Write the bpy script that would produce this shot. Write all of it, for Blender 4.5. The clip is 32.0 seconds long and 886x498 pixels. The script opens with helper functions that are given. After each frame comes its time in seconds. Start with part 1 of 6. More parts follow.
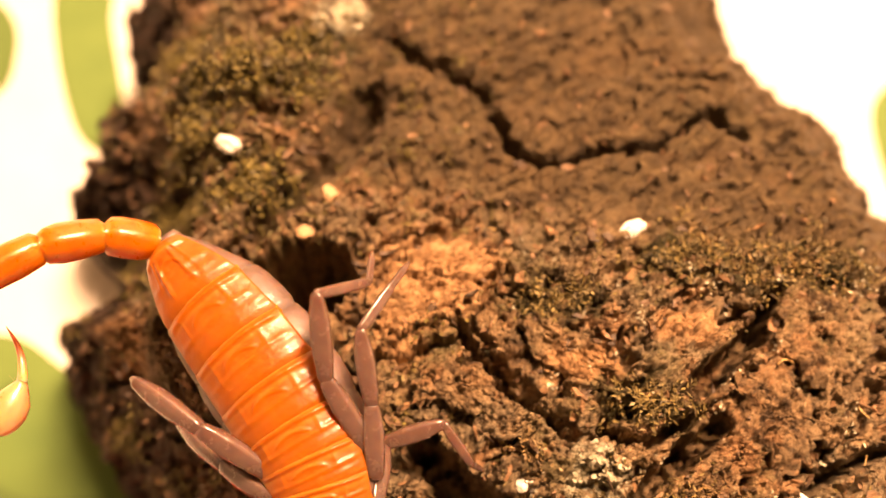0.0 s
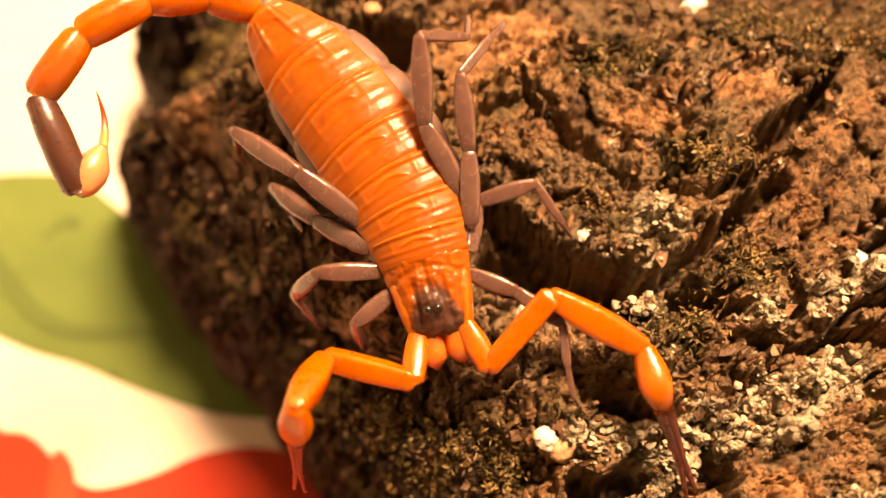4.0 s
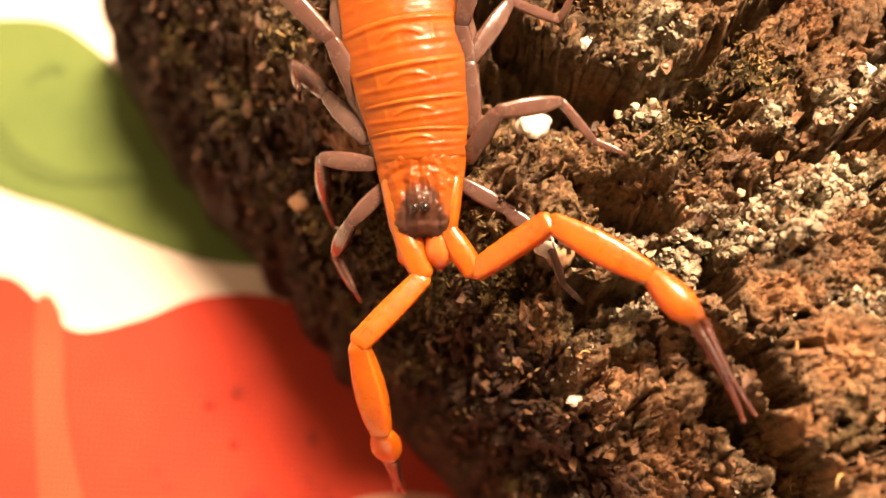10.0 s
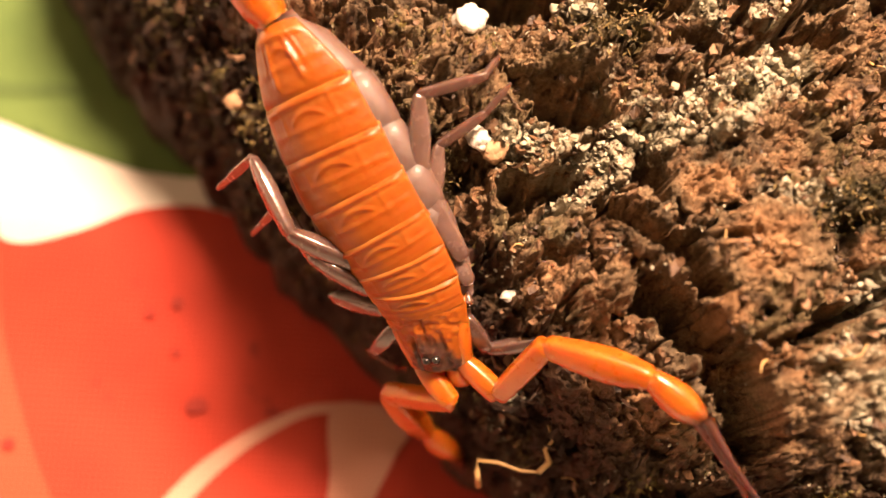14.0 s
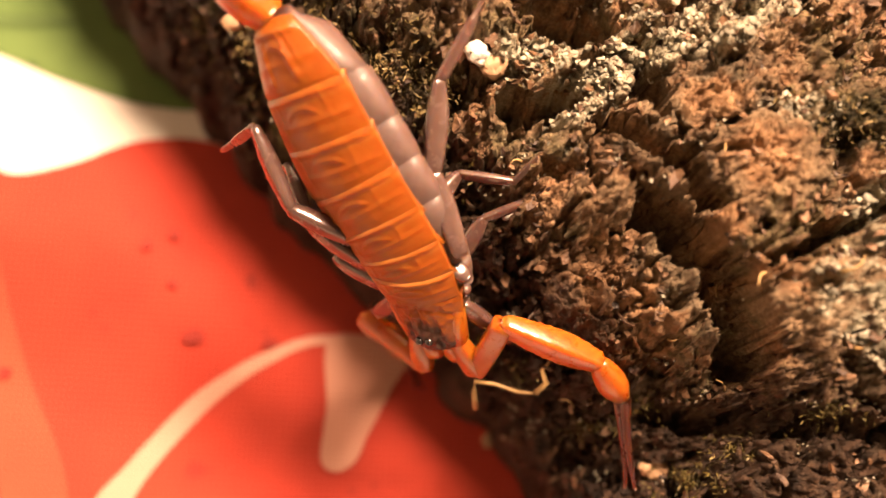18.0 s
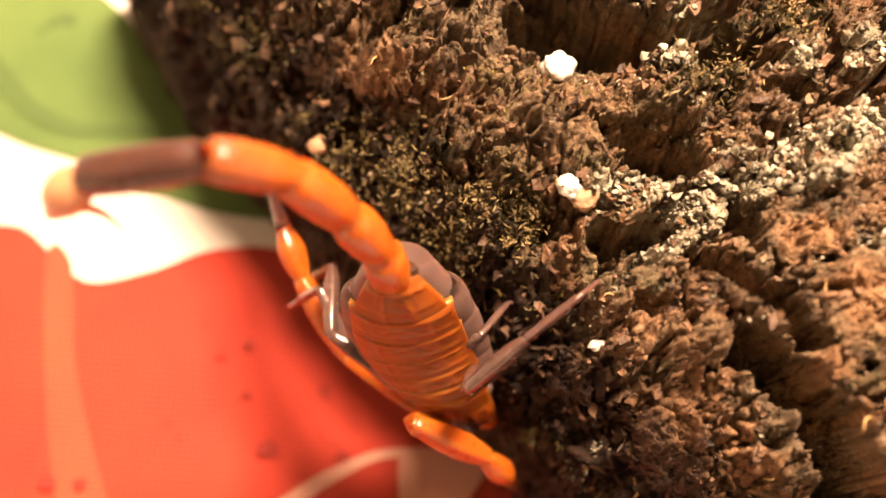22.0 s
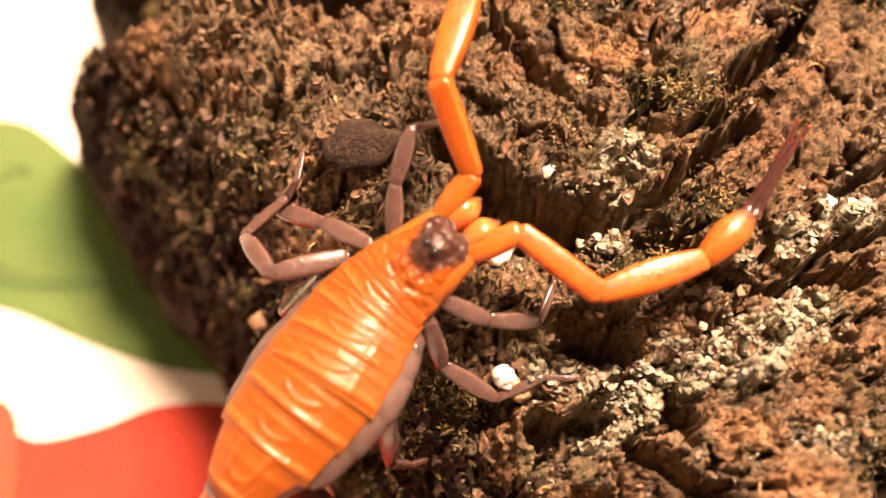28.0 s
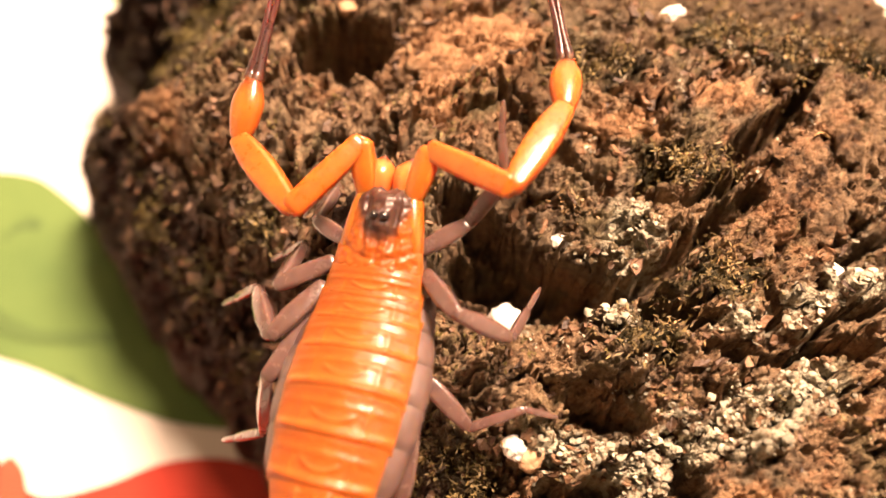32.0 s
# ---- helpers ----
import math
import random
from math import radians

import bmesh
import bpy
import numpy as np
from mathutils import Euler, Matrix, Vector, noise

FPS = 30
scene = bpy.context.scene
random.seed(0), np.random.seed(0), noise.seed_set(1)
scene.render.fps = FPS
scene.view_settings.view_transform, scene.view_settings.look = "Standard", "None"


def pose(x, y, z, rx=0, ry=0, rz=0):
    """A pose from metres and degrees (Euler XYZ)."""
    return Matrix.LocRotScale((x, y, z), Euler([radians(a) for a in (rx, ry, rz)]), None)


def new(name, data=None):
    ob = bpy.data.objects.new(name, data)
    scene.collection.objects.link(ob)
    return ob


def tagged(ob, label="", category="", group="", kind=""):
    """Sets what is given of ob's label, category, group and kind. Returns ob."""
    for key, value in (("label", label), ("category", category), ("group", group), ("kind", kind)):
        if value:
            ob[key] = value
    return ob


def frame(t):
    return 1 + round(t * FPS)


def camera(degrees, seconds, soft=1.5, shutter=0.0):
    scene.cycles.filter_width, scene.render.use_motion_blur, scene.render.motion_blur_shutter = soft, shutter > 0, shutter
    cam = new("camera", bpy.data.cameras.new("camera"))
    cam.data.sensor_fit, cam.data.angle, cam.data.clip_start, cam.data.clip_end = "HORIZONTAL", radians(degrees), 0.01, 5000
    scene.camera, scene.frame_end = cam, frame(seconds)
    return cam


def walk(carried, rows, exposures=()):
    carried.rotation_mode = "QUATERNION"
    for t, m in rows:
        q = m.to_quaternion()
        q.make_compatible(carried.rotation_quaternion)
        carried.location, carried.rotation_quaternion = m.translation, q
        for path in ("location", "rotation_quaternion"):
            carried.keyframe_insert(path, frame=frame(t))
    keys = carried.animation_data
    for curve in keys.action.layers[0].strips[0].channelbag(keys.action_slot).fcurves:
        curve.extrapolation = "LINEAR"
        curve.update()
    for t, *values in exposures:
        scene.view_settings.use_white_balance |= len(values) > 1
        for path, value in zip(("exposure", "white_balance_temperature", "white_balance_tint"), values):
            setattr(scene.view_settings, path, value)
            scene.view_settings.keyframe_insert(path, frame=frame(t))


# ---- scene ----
cam = camera(48.0, 32.0)
cam.data.dof.use_dof, cam.data.dof.focus_distance, cam.data.dof.aperture_fstop = True, 0.0648, 17.0
METRES, EYE, TILT, LEAN, TURN = 0.075, 0.1025, -69.0, 0.0, 0.0
ROWS = [
    (0.0, -0.0059, 0.0097, 0.0051, -0.41, -0.25, -0.72),
    (0.5, -0.0736, -0.0643, -0.1870, -0.20, 0.33, -2.12),
    (1.0, -0.0489, -0.0667, -0.2376, -0.00, 0.30, -2.17),
    (1.5, -0.0512, -0.0496, -0.2374, -0.37, 0.83, -2.08),
    (2.0, -0.0535, -0.0412, -0.2509, -0.14, 1.01, -2.09),
    (2.5, -0.0513, -0.0142, -0.2463, -0.53, 1.15, -2.06),
    (3.0, -0.0444, -0.0084, -0.2478, -0.03, 1.06, -2.15),
    (3.5, -0.0426, -0.0083, -0.2572, 0.29, 1.48, -2.17),
    (5.5, -0.0717, -0.0139, -0.2278, 0.40, 1.52, -2.13),
    (6.0, -0.0548, -0.0042, -0.2421, 0.11, 1.56, -2.43),
    (6.5, -0.0495, 0.0113, -0.2602, -0.47, 1.38, -2.64),
    (7.0, -0.057, 0.007, -0.2875, 0.01, 0.48, -2.8),
    (7.5, -0.0617, 0.0023, -0.3184, -0.02, -0.18, -3.08),
    (8.0, -0.0471, -0.0017, -0.332, -0.67, -0.65, -3.18),
    (8.5, -0.0467, -0.0103, -0.3497, -0.97, -1.57, -3.03),
    (9.0, -0.0442, -0.0095, -0.3528, -1.01, -1.85, -3.01),
    (9.5, -0.0486, -0.003, -0.3634, -0.93, -2.07, -2.97),
    (10.0, -0.0528, 0.0123, -0.3716, -0.49, -1.92, -2.92),
    (10.5, -0.0509, 0.0135, -0.3765, -0.53, -2.38, -2.91),
    (11.0, -0.0531, 0.0122, -0.3821, -0.33, -2.38, -2.96),
    (11.5, -0.0471, 0.0122, -0.3869, -0.87, -2.66, -2.99),
    (12.0, -0.0372, 0.0087, -0.4, -1.57, -3.28, -3.04),
    (12.5, -0.0272, 0.0094, -0.415, -2.08, -4.02, -3.1),
    (13.0, -0.0249, 0.0109, -0.4243, -2.35, -4.37, -3.21),
    (13.5, -0.0235, 0.0128, -0.4229, -2.45, -4.41, -3.21),
    (15.5, -0.0177, 0.0158, -0.439, -2.79, -4.78, -3.38),
    (16.0, -0.0128, 0.0102, -0.4668, -3.02, -5.76, -3.46),
    (16.5, -0.0148, 0.0086, -0.4799, -3.07, -6.06, -3.52),
    (17.0, -0.0155, 0.0093, -0.479, -2.94, -6.04, -3.53),
    (17.5, -0.0189, 0.0103, -0.4758, -2.76, -6.0, -3.52),
    (18.0, -0.0219, 0.0111, -0.4739, -2.7, -5.86, -3.53),
    (18.5, -0.0226, 0.013, -0.4744, -2.55, -6.05, -3.5),
    (19.0, -0.0229, 0.0131, -0.4743, -2.52, -6.11, -3.5),
    (19.5, -0.0235, 0.0152, -0.4742, -2.44, -6.04, -3.53),
    (20.0, -0.0249, 0.0167, -0.4766, -2.57, -6.12, -3.52),
    (20.5, -0.0265, 0.0169, -0.4744, -2.52, -6.01, -3.53),
    (21.0, -0.0387, 0.0257, -0.4469, -2.04, -4.8, -3.51),
    (21.5, -0.0599, 0.0304, -0.4317, -1.17, -3.68, -3.7),
    (22.0, -0.0723, 0.0221, -0.4148, -0.63, -2.58, -3.71),
    (22.5, -0.08, 0.009, -0.4149, -0.37, -2.49, -3.74),
    (23.0, -0.0845, 0.0095, -0.4116, -0.14, -2.37, -3.74),
    (23.5, -0.0863, 0.01, -0.4009, -0.03, -1.89, -3.77),
    (24.0, -0.0848, 0.0153, -0.3911, 0.01, -1.37, -3.86),
    (24.5, -0.0692, 0.021, -0.3553, -0.47, -0.23, -3.66),
    (25.0, -0.043, 0.0186, -0.3335, -1.19, 0.88, -3.48),
    (25.5, -0.0373, 0.0198, -0.333, -1.68, 0.9, -3.44),
    (27.5, -0.0368, 0.0244, -0.3171, -1.6, 1.33, -3.49),
    (28.0, -0.0368, 0.0237, -0.3171, -1.54, 2.01, -3.57),
    (28.5, -0.032, 0.0116, -0.3149, -1.98, 1.83, -3.52),
    (29.0, -0.0288, 0.0077, -0.3204, -2.07, 1.91, -3.57),
    (29.5, -0.0406, 0.0104, -0.3081, -1.62, 2.31, -3.62),
    (30.0, -0.0394, 0.0087, -0.2993, -1.63, 2.44, -3.54),
    (30.5, -0.0418, 0.0088, -0.2941, -1.55, 2.53, -3.54),
    (31.0, -0.0428, 0.0112, -0.2873, -1.46, 2.7, -3.53),
    (31.5, -0.0446, 0.0106, -0.2803, -1.32, 2.91, -3.53),
    (32.0, -0.0447, 0.0152, -0.2751, -1.33, 3.22, -3.55),
]
walk(cam, [(t, pose(0, 0, EYE, TILT, LEAN, TURN) @ pose(METRES * x, METRES * y, METRES * z, 90 + pitch, roll, yaw)) for t, x, y, z, yaw, pitch, roll in ROWS],
     exposures=[(0.0, -0.22, 8000, 18), (0.6, -0.25, 9000, 21), (1.0, -0.28, 8900, 21), (6.0, -0.22, 8600, 20), (7.0, -0.05, 7900, 17), (10.0, -0.05, 6700, 14), (16.0, -0.08, 6300, 13), (21.0, 0.0, 6100, 10), (25.0, -0.05, 6050, 12), (32.0, 0.0, 5950, 13)])

# ---- light ----
world = bpy.data.worlds.new("room_air")
scene.world = world
world.use_nodes = True
wb = world.node_tree.nodes["Background"]
wb.inputs[0].default_value, wb.inputs[1].default_value = (1.0, 0.73, 0.50, 1), 0.14


def lamp(name, place, radius, watts, colour):
    data = bpy.data.lights.new(name, "POINT")
    data.shadow_soft_size, data.energy, data.color = radius, watts, colour
    ob = new(name, data)
    ob.location = place
    return tagged(ob, "warm bare bulb of a desk lamp above the table", "lamp")


lamp("desk_lamp_light", (0.078, 0.135, 0.345), 0.055, 33.5, (1.0, 0.635, 0.40))

# ---- numeric noise on arrays ----
def hashed(ix, iy, k):
    h = (ix.astype(np.int64) * 374761393 + iy.astype(np.int64) * 668265263 + k * 1274126177) & 0x7FFFFFFF
    h = ((h ^ (h >> 13)) * 1103515245) & 0x7FFFFFFF
    return ((h ^ (h >> 16)) & 0xFFFF) / 65535.0


def vnoise(x, y, k=0):
    """Smooth gradient noise in -1..1."""
    ix, iy = np.floor(x), np.floor(y)
    fx, fy = x - ix, y - iy
    u, v = fx * fx * fx * (fx * (fx * 6 - 15) + 10), fy * fy * fy * (fy * (fy * 6 - 15) + 10)

    def corner(a, b):
        ang = hashed(ix + a, iy + b, k) * 2 * np.pi
        return np.cos(ang) * (fx - a) + np.sin(ang) * (fy - b)

    low = corner(0, 0) * (1 - u) + corner(1, 0) * u
    high = corner(0, 1) * (1 - u) + corner(1, 1) * u
    return 1.5 * (low * (1 - v) + high * v)


def fbm(x, y, k=0, octaves=5, gain=0.55):
    total, amp = 0.0, 1.0
    for o in range(octaves):
        total = total + amp * vnoise(x * 2.03 ** o, y * 2.03 ** o, k + 17 * o)
        amp *= gain
    return total


def ridged(x, y, k=0, octaves=4, gain=0.55):
    total, amp = 0.0, 1.0
    for o in range(octaves):
        total = total + amp * (1 - 2 * np.abs(vnoise(x * 2.1 ** o, y * 2.1 ** o, k + 23 * o)))
        amp *= gain
    return total


def cells(x, y, k=0):
    """Distance between the two nearest jittered seeds (small at the seams), a random value of the cell, and the way from its seed."""
    ix, iy = np.floor(x), np.floor(y)
    d1, d2, val, ox, oy = np.full(x.shape, 9.0), np.full(x.shape, 9.0), np.zeros(x.shape), np.zeros(x.shape), np.zeros(x.shape)
    for a in (-1, 0, 1):
        for b in (-1, 0, 1):
            cx, cy = ix + a + hashed(ix + a, iy + b, k), iy + b + hashed(ix + a, iy + b, k + 5)
            d = np.hypot(x - cx, y - cy)
            near = d < d1
            d2 = np.where(near, d1, np.minimum(d2, d))
            val = np.where(near, hashed(ix + a, iy + b, k + 9), val)
            ox, oy = np.where(near, x - cx, ox), np.where(near, y - cy, oy)
            d1 = np.where(near, d, d1)
    return d2 - d1, val, ox, oy


def smooth(a, b, x):
    t = np.clip((x - a) / (b - a), 0, 1)
    return t * t * (3 - 2 * t)


def line_distance(x, y, pts):
    best = np.full(x.shape, 1e9)
    for (ax, ay), (bx, by) in zip(pts[:-1], pts[1:]):
        dx, dy = bx - ax, by - ay
        t = np.clip(((x - ax) * dx + (y - ay) * dy) / (dx * dx + dy * dy), 0, 1)
        best = np.minimum(best, np.hypot(x - ax - t * dx, y - ay - t * dy))
    return best


def inside(x, y, pts):
    odd = np.zeros(x.shape, bool)
    for (ax, ay), (bx, by) in zip(pts, pts[1:] + pts[:1]):
        if ay != by:
            odd ^= ((ay > y) != (by > y)) & (x < (bx - ax) * (y - ay) / (by - ay) + ax)
    return odd


# ---- the bark's form, in millimetres ----
EDGE = [(-30, 63), (-35, 59), (-33, 52), (-31, 48), (-36, 46), (-34.5, 41.5), (-38, 38.6), (-34, 34.5), (-29, 32), (-30.8, 28.6), (-37, 26.2), (-34.6, 20), (-29, 11.5),
        (-24, 6.5), (-19, 1), (-15, -4), (-10, -9), (-5, -13.2), (0, -18), (4, -22.5), (8, -26), (10.5, -29.5), (13, -35), (18, -46), (30, -58),
        (60, -60), (68, -40), (68, 0), (58, 20), (46, 32), (42, 36.5), (40.5, 42), (37, 47.5), (34, 49.5), (30.4, 53.5), (31, 57), (28.4, 63.5),
        (26, 70), (15, 78), (-5, 80), (-22, 74)]
# cracks: width, depth, way
CRACKS = [
    (0.4, 2.6, [(3.8, 37.9), (5.1, 35.2), (7.2, 33.3), (9.9, 34.2), (13.0, 35.0), (16.1, 35.0), (18.9, 37.4), (21.2, 38.2), (23.3, 36.2)]),
    (0.6, 1.6, [(-4.4, 46.1), (-2.0, 43.4), (0.3, 42.4), (3.5, 39.8)]),
    (1.2, 3.5, [(-15.0, 27.0), (-11.4, 31.0), (-8.2, 35.0), (-6.0, 39.6)]),
    (1.3, 3.0, [(7.4, -0.3), (9.6, -0.6)]),
    (0.5, 1.8, [(4.0, 17.5), (6.5, 15.0), (9.0, 12.5)]),
]
# hollows and swellings: x, y, radius x, radius y, height
LUMPS = [(18, 22, 14, 10, 3.0), (8, -5, 7, 5, -3.5), (3, 5.5, 5, 3, -4.5), (11.3, -19.8, 3.2, 2.2, 2.2), (-9.5, 4.5, 4, 2, 1.5), (19, -29, 12, 7, -10), (1.5, 21, 5, 4, 1.5), (-15.5, 40.7, 6, 2.6, 2.6), (-22, 45.5, 4, 2.6, 2.2), (-20.5, 36.0, 4, 2.2, 2.4), (-11, 44, 3, 1.6, 1.5)]

# holes: x, y, radius x, radius y, depth
HOLES = [(-10.4, 24.3, 3.2, 2.6, 4), (0.6, 8.6, 1.8, 1.2, 2.0), (-1.5, 12.5, 1.6, 0.8, 3.5)]

# crevices with steep walls: half width, depth, way
CREVICES = [
    (1.4, 6.5, [(-1.2, 11.4), (1.8, 8.9), (4.9, 6.9), (8.6, 6.5)]),
    (1.0, 6.0, [(-0.8, 7.4), (3.0, 6.6), (7.0, 6.3)]),
    (0.8, 6.0, [(9.9, 6.1), (13.1, 8.4), (15.5, 10.5), (17.2, 12.1)]),
    (0.5, 4.0, [(17.2, 12.1), (19.4, 13.8)]),
    (0.75, 5.5, [(17.4, 16.0), (19.7, 18.0), (22.0, 19.9), (23.0, 22.5)]),
    (0.45, 4.0, [(11.1, 13.0), (13.8, 12.5), (16.5, 13.6)]),
    (0.4, 3.5, [(1.0, 20.0), (3.2, 17.2), (6.8, 14.2), (9.2, 12.4)]),
    (0.6, 4.5, [(12.0, 5.3), (14.0, 5.0), (15.8, 4.5)]),
    (0.55, 4.5, [(15.4, 2.5), (17.6, 2.2), (20.2, 1.9)]),
    (0.75, 5.5, [(21.3, 2.8), (23.4, 3.2), (25.7, 2.9)]),
    (1.2, 3.5, [(7.5, -1.1), (9.1, -1.7), (10.8, -2.0)]),
    (0.6, 4.0, [(13.6, -6.2), (14.9, -7.6)]),
    (1.1, 5.0, [(5.4, -7.0), (7.3, -6.8), (9.2, -6.1)]),
    (0.7, 4.0, [(13.9, -5.0), (14.7, -6.6)]),
    (0.85, 5.0, [(11.4, -8.5), (13.4, -9.6), (15.8, -11.5), (17.7, -13.8)]),
    (0.4, 3.5, [(16.5, -10.7), (19.4, -10.6)]),
    (0.55, 5.0, [(21.2, -17.4), (23.6, -15.9), (26.6, -14.6), (29.4, -12.9), (34.0, -11.4)]),
    (1.25, 6.0, [(14.1, -14.0), (16.1, -15.6), (18.5, -17.9), (20.2, -20.2), (21.2, -22.5)]),
    (0.9, 2.5, [(16.9, -25.6), (21.7, -25.8), (25.4, -26.2), (30.6, -27.0)]),
    (2.6, 12.0, [(-11.4, 24.2), (-9.2, 24.6)]),
    (0.4, 3.5, [(24.7, 9.2), (27.7, 11.1), (33, 13)]),
    (0.45, 4.0, [(20.2, 1.8), (22.2, 3.4), (23.9, 5.1), (27.3, 6.1), (33, 7)]),
    (0.4, 3.0, [(19.6, 3.2), (20.2, 5.4), (19.6, 7.6), (18.0, 9.0)]),
]


def crevice(x, y):
    """How far the ground drops into the crevices."""
    wx, wy = x + 0.42 * fbm(x / 1.7, y / 1.7, 51, 2, 0.4), y + 0.42 * fbm(x / 1.7, y / 1.7, 52, 2, 0.4)
    drop = np.zeros(np.shape(x))
    for width, depth, way in CREVICES:
        near = (x > min(p[0] for p in way) - 5) & (x < max(p[0] for p in way) + 5) & (y > min(p[1] for p in way) - 5) & (y < max(p[1] for p in way) + 5)
        if near.any():
            g = line_distance(wx[near], wy[near], way)
            drop[near] = np.maximum(drop[near], depth * (1 - smooth(0.75 * width, 1.15 * width, g)))
    return drop


def bark_base(x, y):
    wx, wy = x + 0.9 * vnoise(x / 3.1, y / 3.1, 3), y + 0.9 * vnoise(x / 3.1, y / 3.1, 4)
    d = np.where(inside(wx, wy, EDGE), line_distance(wx, wy, EDGE + EDGE[:1]), 0.0)
    top = 33.5 - 0.012 * np.maximum(0, y - 28) ** 1.6
    for cx, cy, rx, ry, h in LUMPS:
        top = top + h * np.exp(-((x - cx) / rx) ** 2 - ((y - cy) / ry) ** 2)
    return top * np.minimum(d / 14, 1) ** 0.42, d


def bark_height(x, y):
    z, d = bark_base(x, y)
    # plates, seams and crumbling layers
    ux, uy = x * 0.77 + y * 0.64, -x * 0.64 + y * 0.77
    wx, wy = ux + 1.3 * fbm(x / 5, y / 5, 31, 3), uy + 1.3 * fbm(x / 5, y / 5, 37, 3)
    seam, val, _, _ = cells(wx / 6.5, wy / 3.6, 2)
    rough = 0.6 * (val - 0.5) * 2 - 1.7 * (1 - smooth(0, 0.15, seam))
    # flakes: tilted facets in two sizes
    vx, vy = wx + 0.5 * fbm(x / 1.6, y / 1.6, 141, 3), wy + 0.5 * fbm(x / 1.6, y / 1.6, 143, 3)
    seam2, val2, ox, oy = cells(vx / 3.4 + 40, vy / 2.0, 7)
    rough = rough + 2.6 * ((val2 * 7.13) % 1 - 0.5) * ox + 2.4 * ((val2 * 13.7) % 1 - 0.62) * oy + 0.6 * (val2 - 0.5) - 0.5 * (1 - smooth(0, 0.16, seam2))
    seam3, val3, ox, oy = cells(vx / 1.15 + 11, vy / 0.85 + 5, 9)
    rough = rough + 0.95 * ((val3 * 7.13) % 1 - 0.5) * ox + 0.85 * ((val3 * 13.7) % 1 - 0.6) * oy + 0.35 * (val3 - 0.5) - 0.22 * (1 - smooth(0, 0.2, seam3))
    seam4, val4, ox, oy = cells((vx + 0.2 * fbm(x / 0.6, y / 0.6, 161, 2)) / 0.52 + 3, vy / 0.40 + 8, 15)
    rough = rough + 0.30 * ((val4 * 7.13) % 1 - 0.5) * ox + 0.28 * ((val4 * 13.7) % 1 - 0.6) * oy + 0.14 * (val4 - 0.5) - 0.13 * (1 - smooth(0, 0.25, seam4))
    rough = rough + 0.7 * fbm(x / 4.0, y / 4.0, 11, 4) + 0.30 * ridged(x / 1.3, y / 1.1, 13, 4) + 0.13 * ridged(x / 0.45, y / 0.45, 19, 2)
    flake = np.clip(0.42 * val2 + 0.34 * val3 + 0.22 * val4 + 0.20 * val - 0.1 + 0.12 * fbm(x / 0.8, y / 0.8, 145, 3), 0, 1)
    s = 2.6 * fbm(ux / 7.0 + 9, uy / 4.2, 121, 3) + 0.35 * fbm(x / 0.9, y / 0.9, 123, 3)
    step = np.floor(s)
    rough = rough + 0.6 * (step + smooth(0.60, 0.98, s - step) - s * 0.8)
    calm = np.clip(smooth(26, 34, y + 0.25 * x) * smooth(-16, -6, x), 0, 1)
    layered = 1.1 * fbm(ux / 9, uy / 3.4, 41, 3) + 0.22 * ridged(ux / 4, uy / 1.8, 44, 3) + 0.09 * fbm(x / 0.6, y / 0.6, 43, 3)
    terrace = 1.9 * fbm(ux / 8 + 3, uy / 5, 47, 3) + 0.2 * fbm(x / 1.1, y / 1.1, 48, 3)
    layered = layered + 0.9 * (np.floor(terrace) + smooth(0.8, 0.98, terrace - np.floor(terrace)) - 0.8 * terrace)
    rough = rough * (1 - calm) + layered * calm
    for width, depth, way in CRACKS:
        g = line_distance(x + 0.5 * vnoise(x / 1.3, y / 1.3, 51), y + 0.5 * vnoise(x / 1.3, y / 1.3, 52), way)
        rough = rough - 1.45 * depth * np.exp(-(g / (1.1 * width)) ** 2)
    for cx, cy, rx, ry, depth in HOLES:
        wx, wy = x - cx + 0.7 * fbm(x / 1.5, y / 1.5, 151, 4), y - cy + 0.7 * fbm(x / 1.5, y / 1.5, 153, 4)
        rough = rough - depth * (1 - smooth(0.7, 1.15, (wx / rx) ** 2 + (wy / ry) ** 2))
    crust = patches(x, y, LICHEN)
    rough = rough + crust * (0.35 + 0.26 * ridged(x / 0.9 + 2, y / 0.9, 181, 3) + 0.10 * ridged(x / 0.33, y / 0.33, 183, 2))
    rough = rough - crevice(x, y)
    return np.where(d > 0, z + rough * np.clip(d / 3, 0.15, 1), -1.0), calm, flake


def axis(lo, a, b, hi, fine, coarse):
    return np.concatenate([np.arange(lo, a, coarse), np.arange(a, b, fine), np.arange(b, hi + coarse, coarse)])

# ---- materials ----
def nodes(name):
    mat = bpy.data.materials.new(name)
    mat.use_nodes = True
    return mat, mat.node_tree, mat.node_tree.nodes["Principled BSDF"]


def link(tree, a, b):
    tree.links.new(a, b)


def noise_node(tree, scale, detail=4.0, rough=0.6, coords="Object"):
    tc = tree.nodes.new("ShaderNodeTexCoord")
    n = tree.nodes.new("ShaderNodeTexNoise")
    n.inputs["Scale"].default_value, n.inputs["Detail"].default_value, n.inputs["Roughness"].default_value = scale, detail, rough
    link(tree, tc.outputs[coords], n.inputs["Vector"])
    return n.outputs["Fac"]


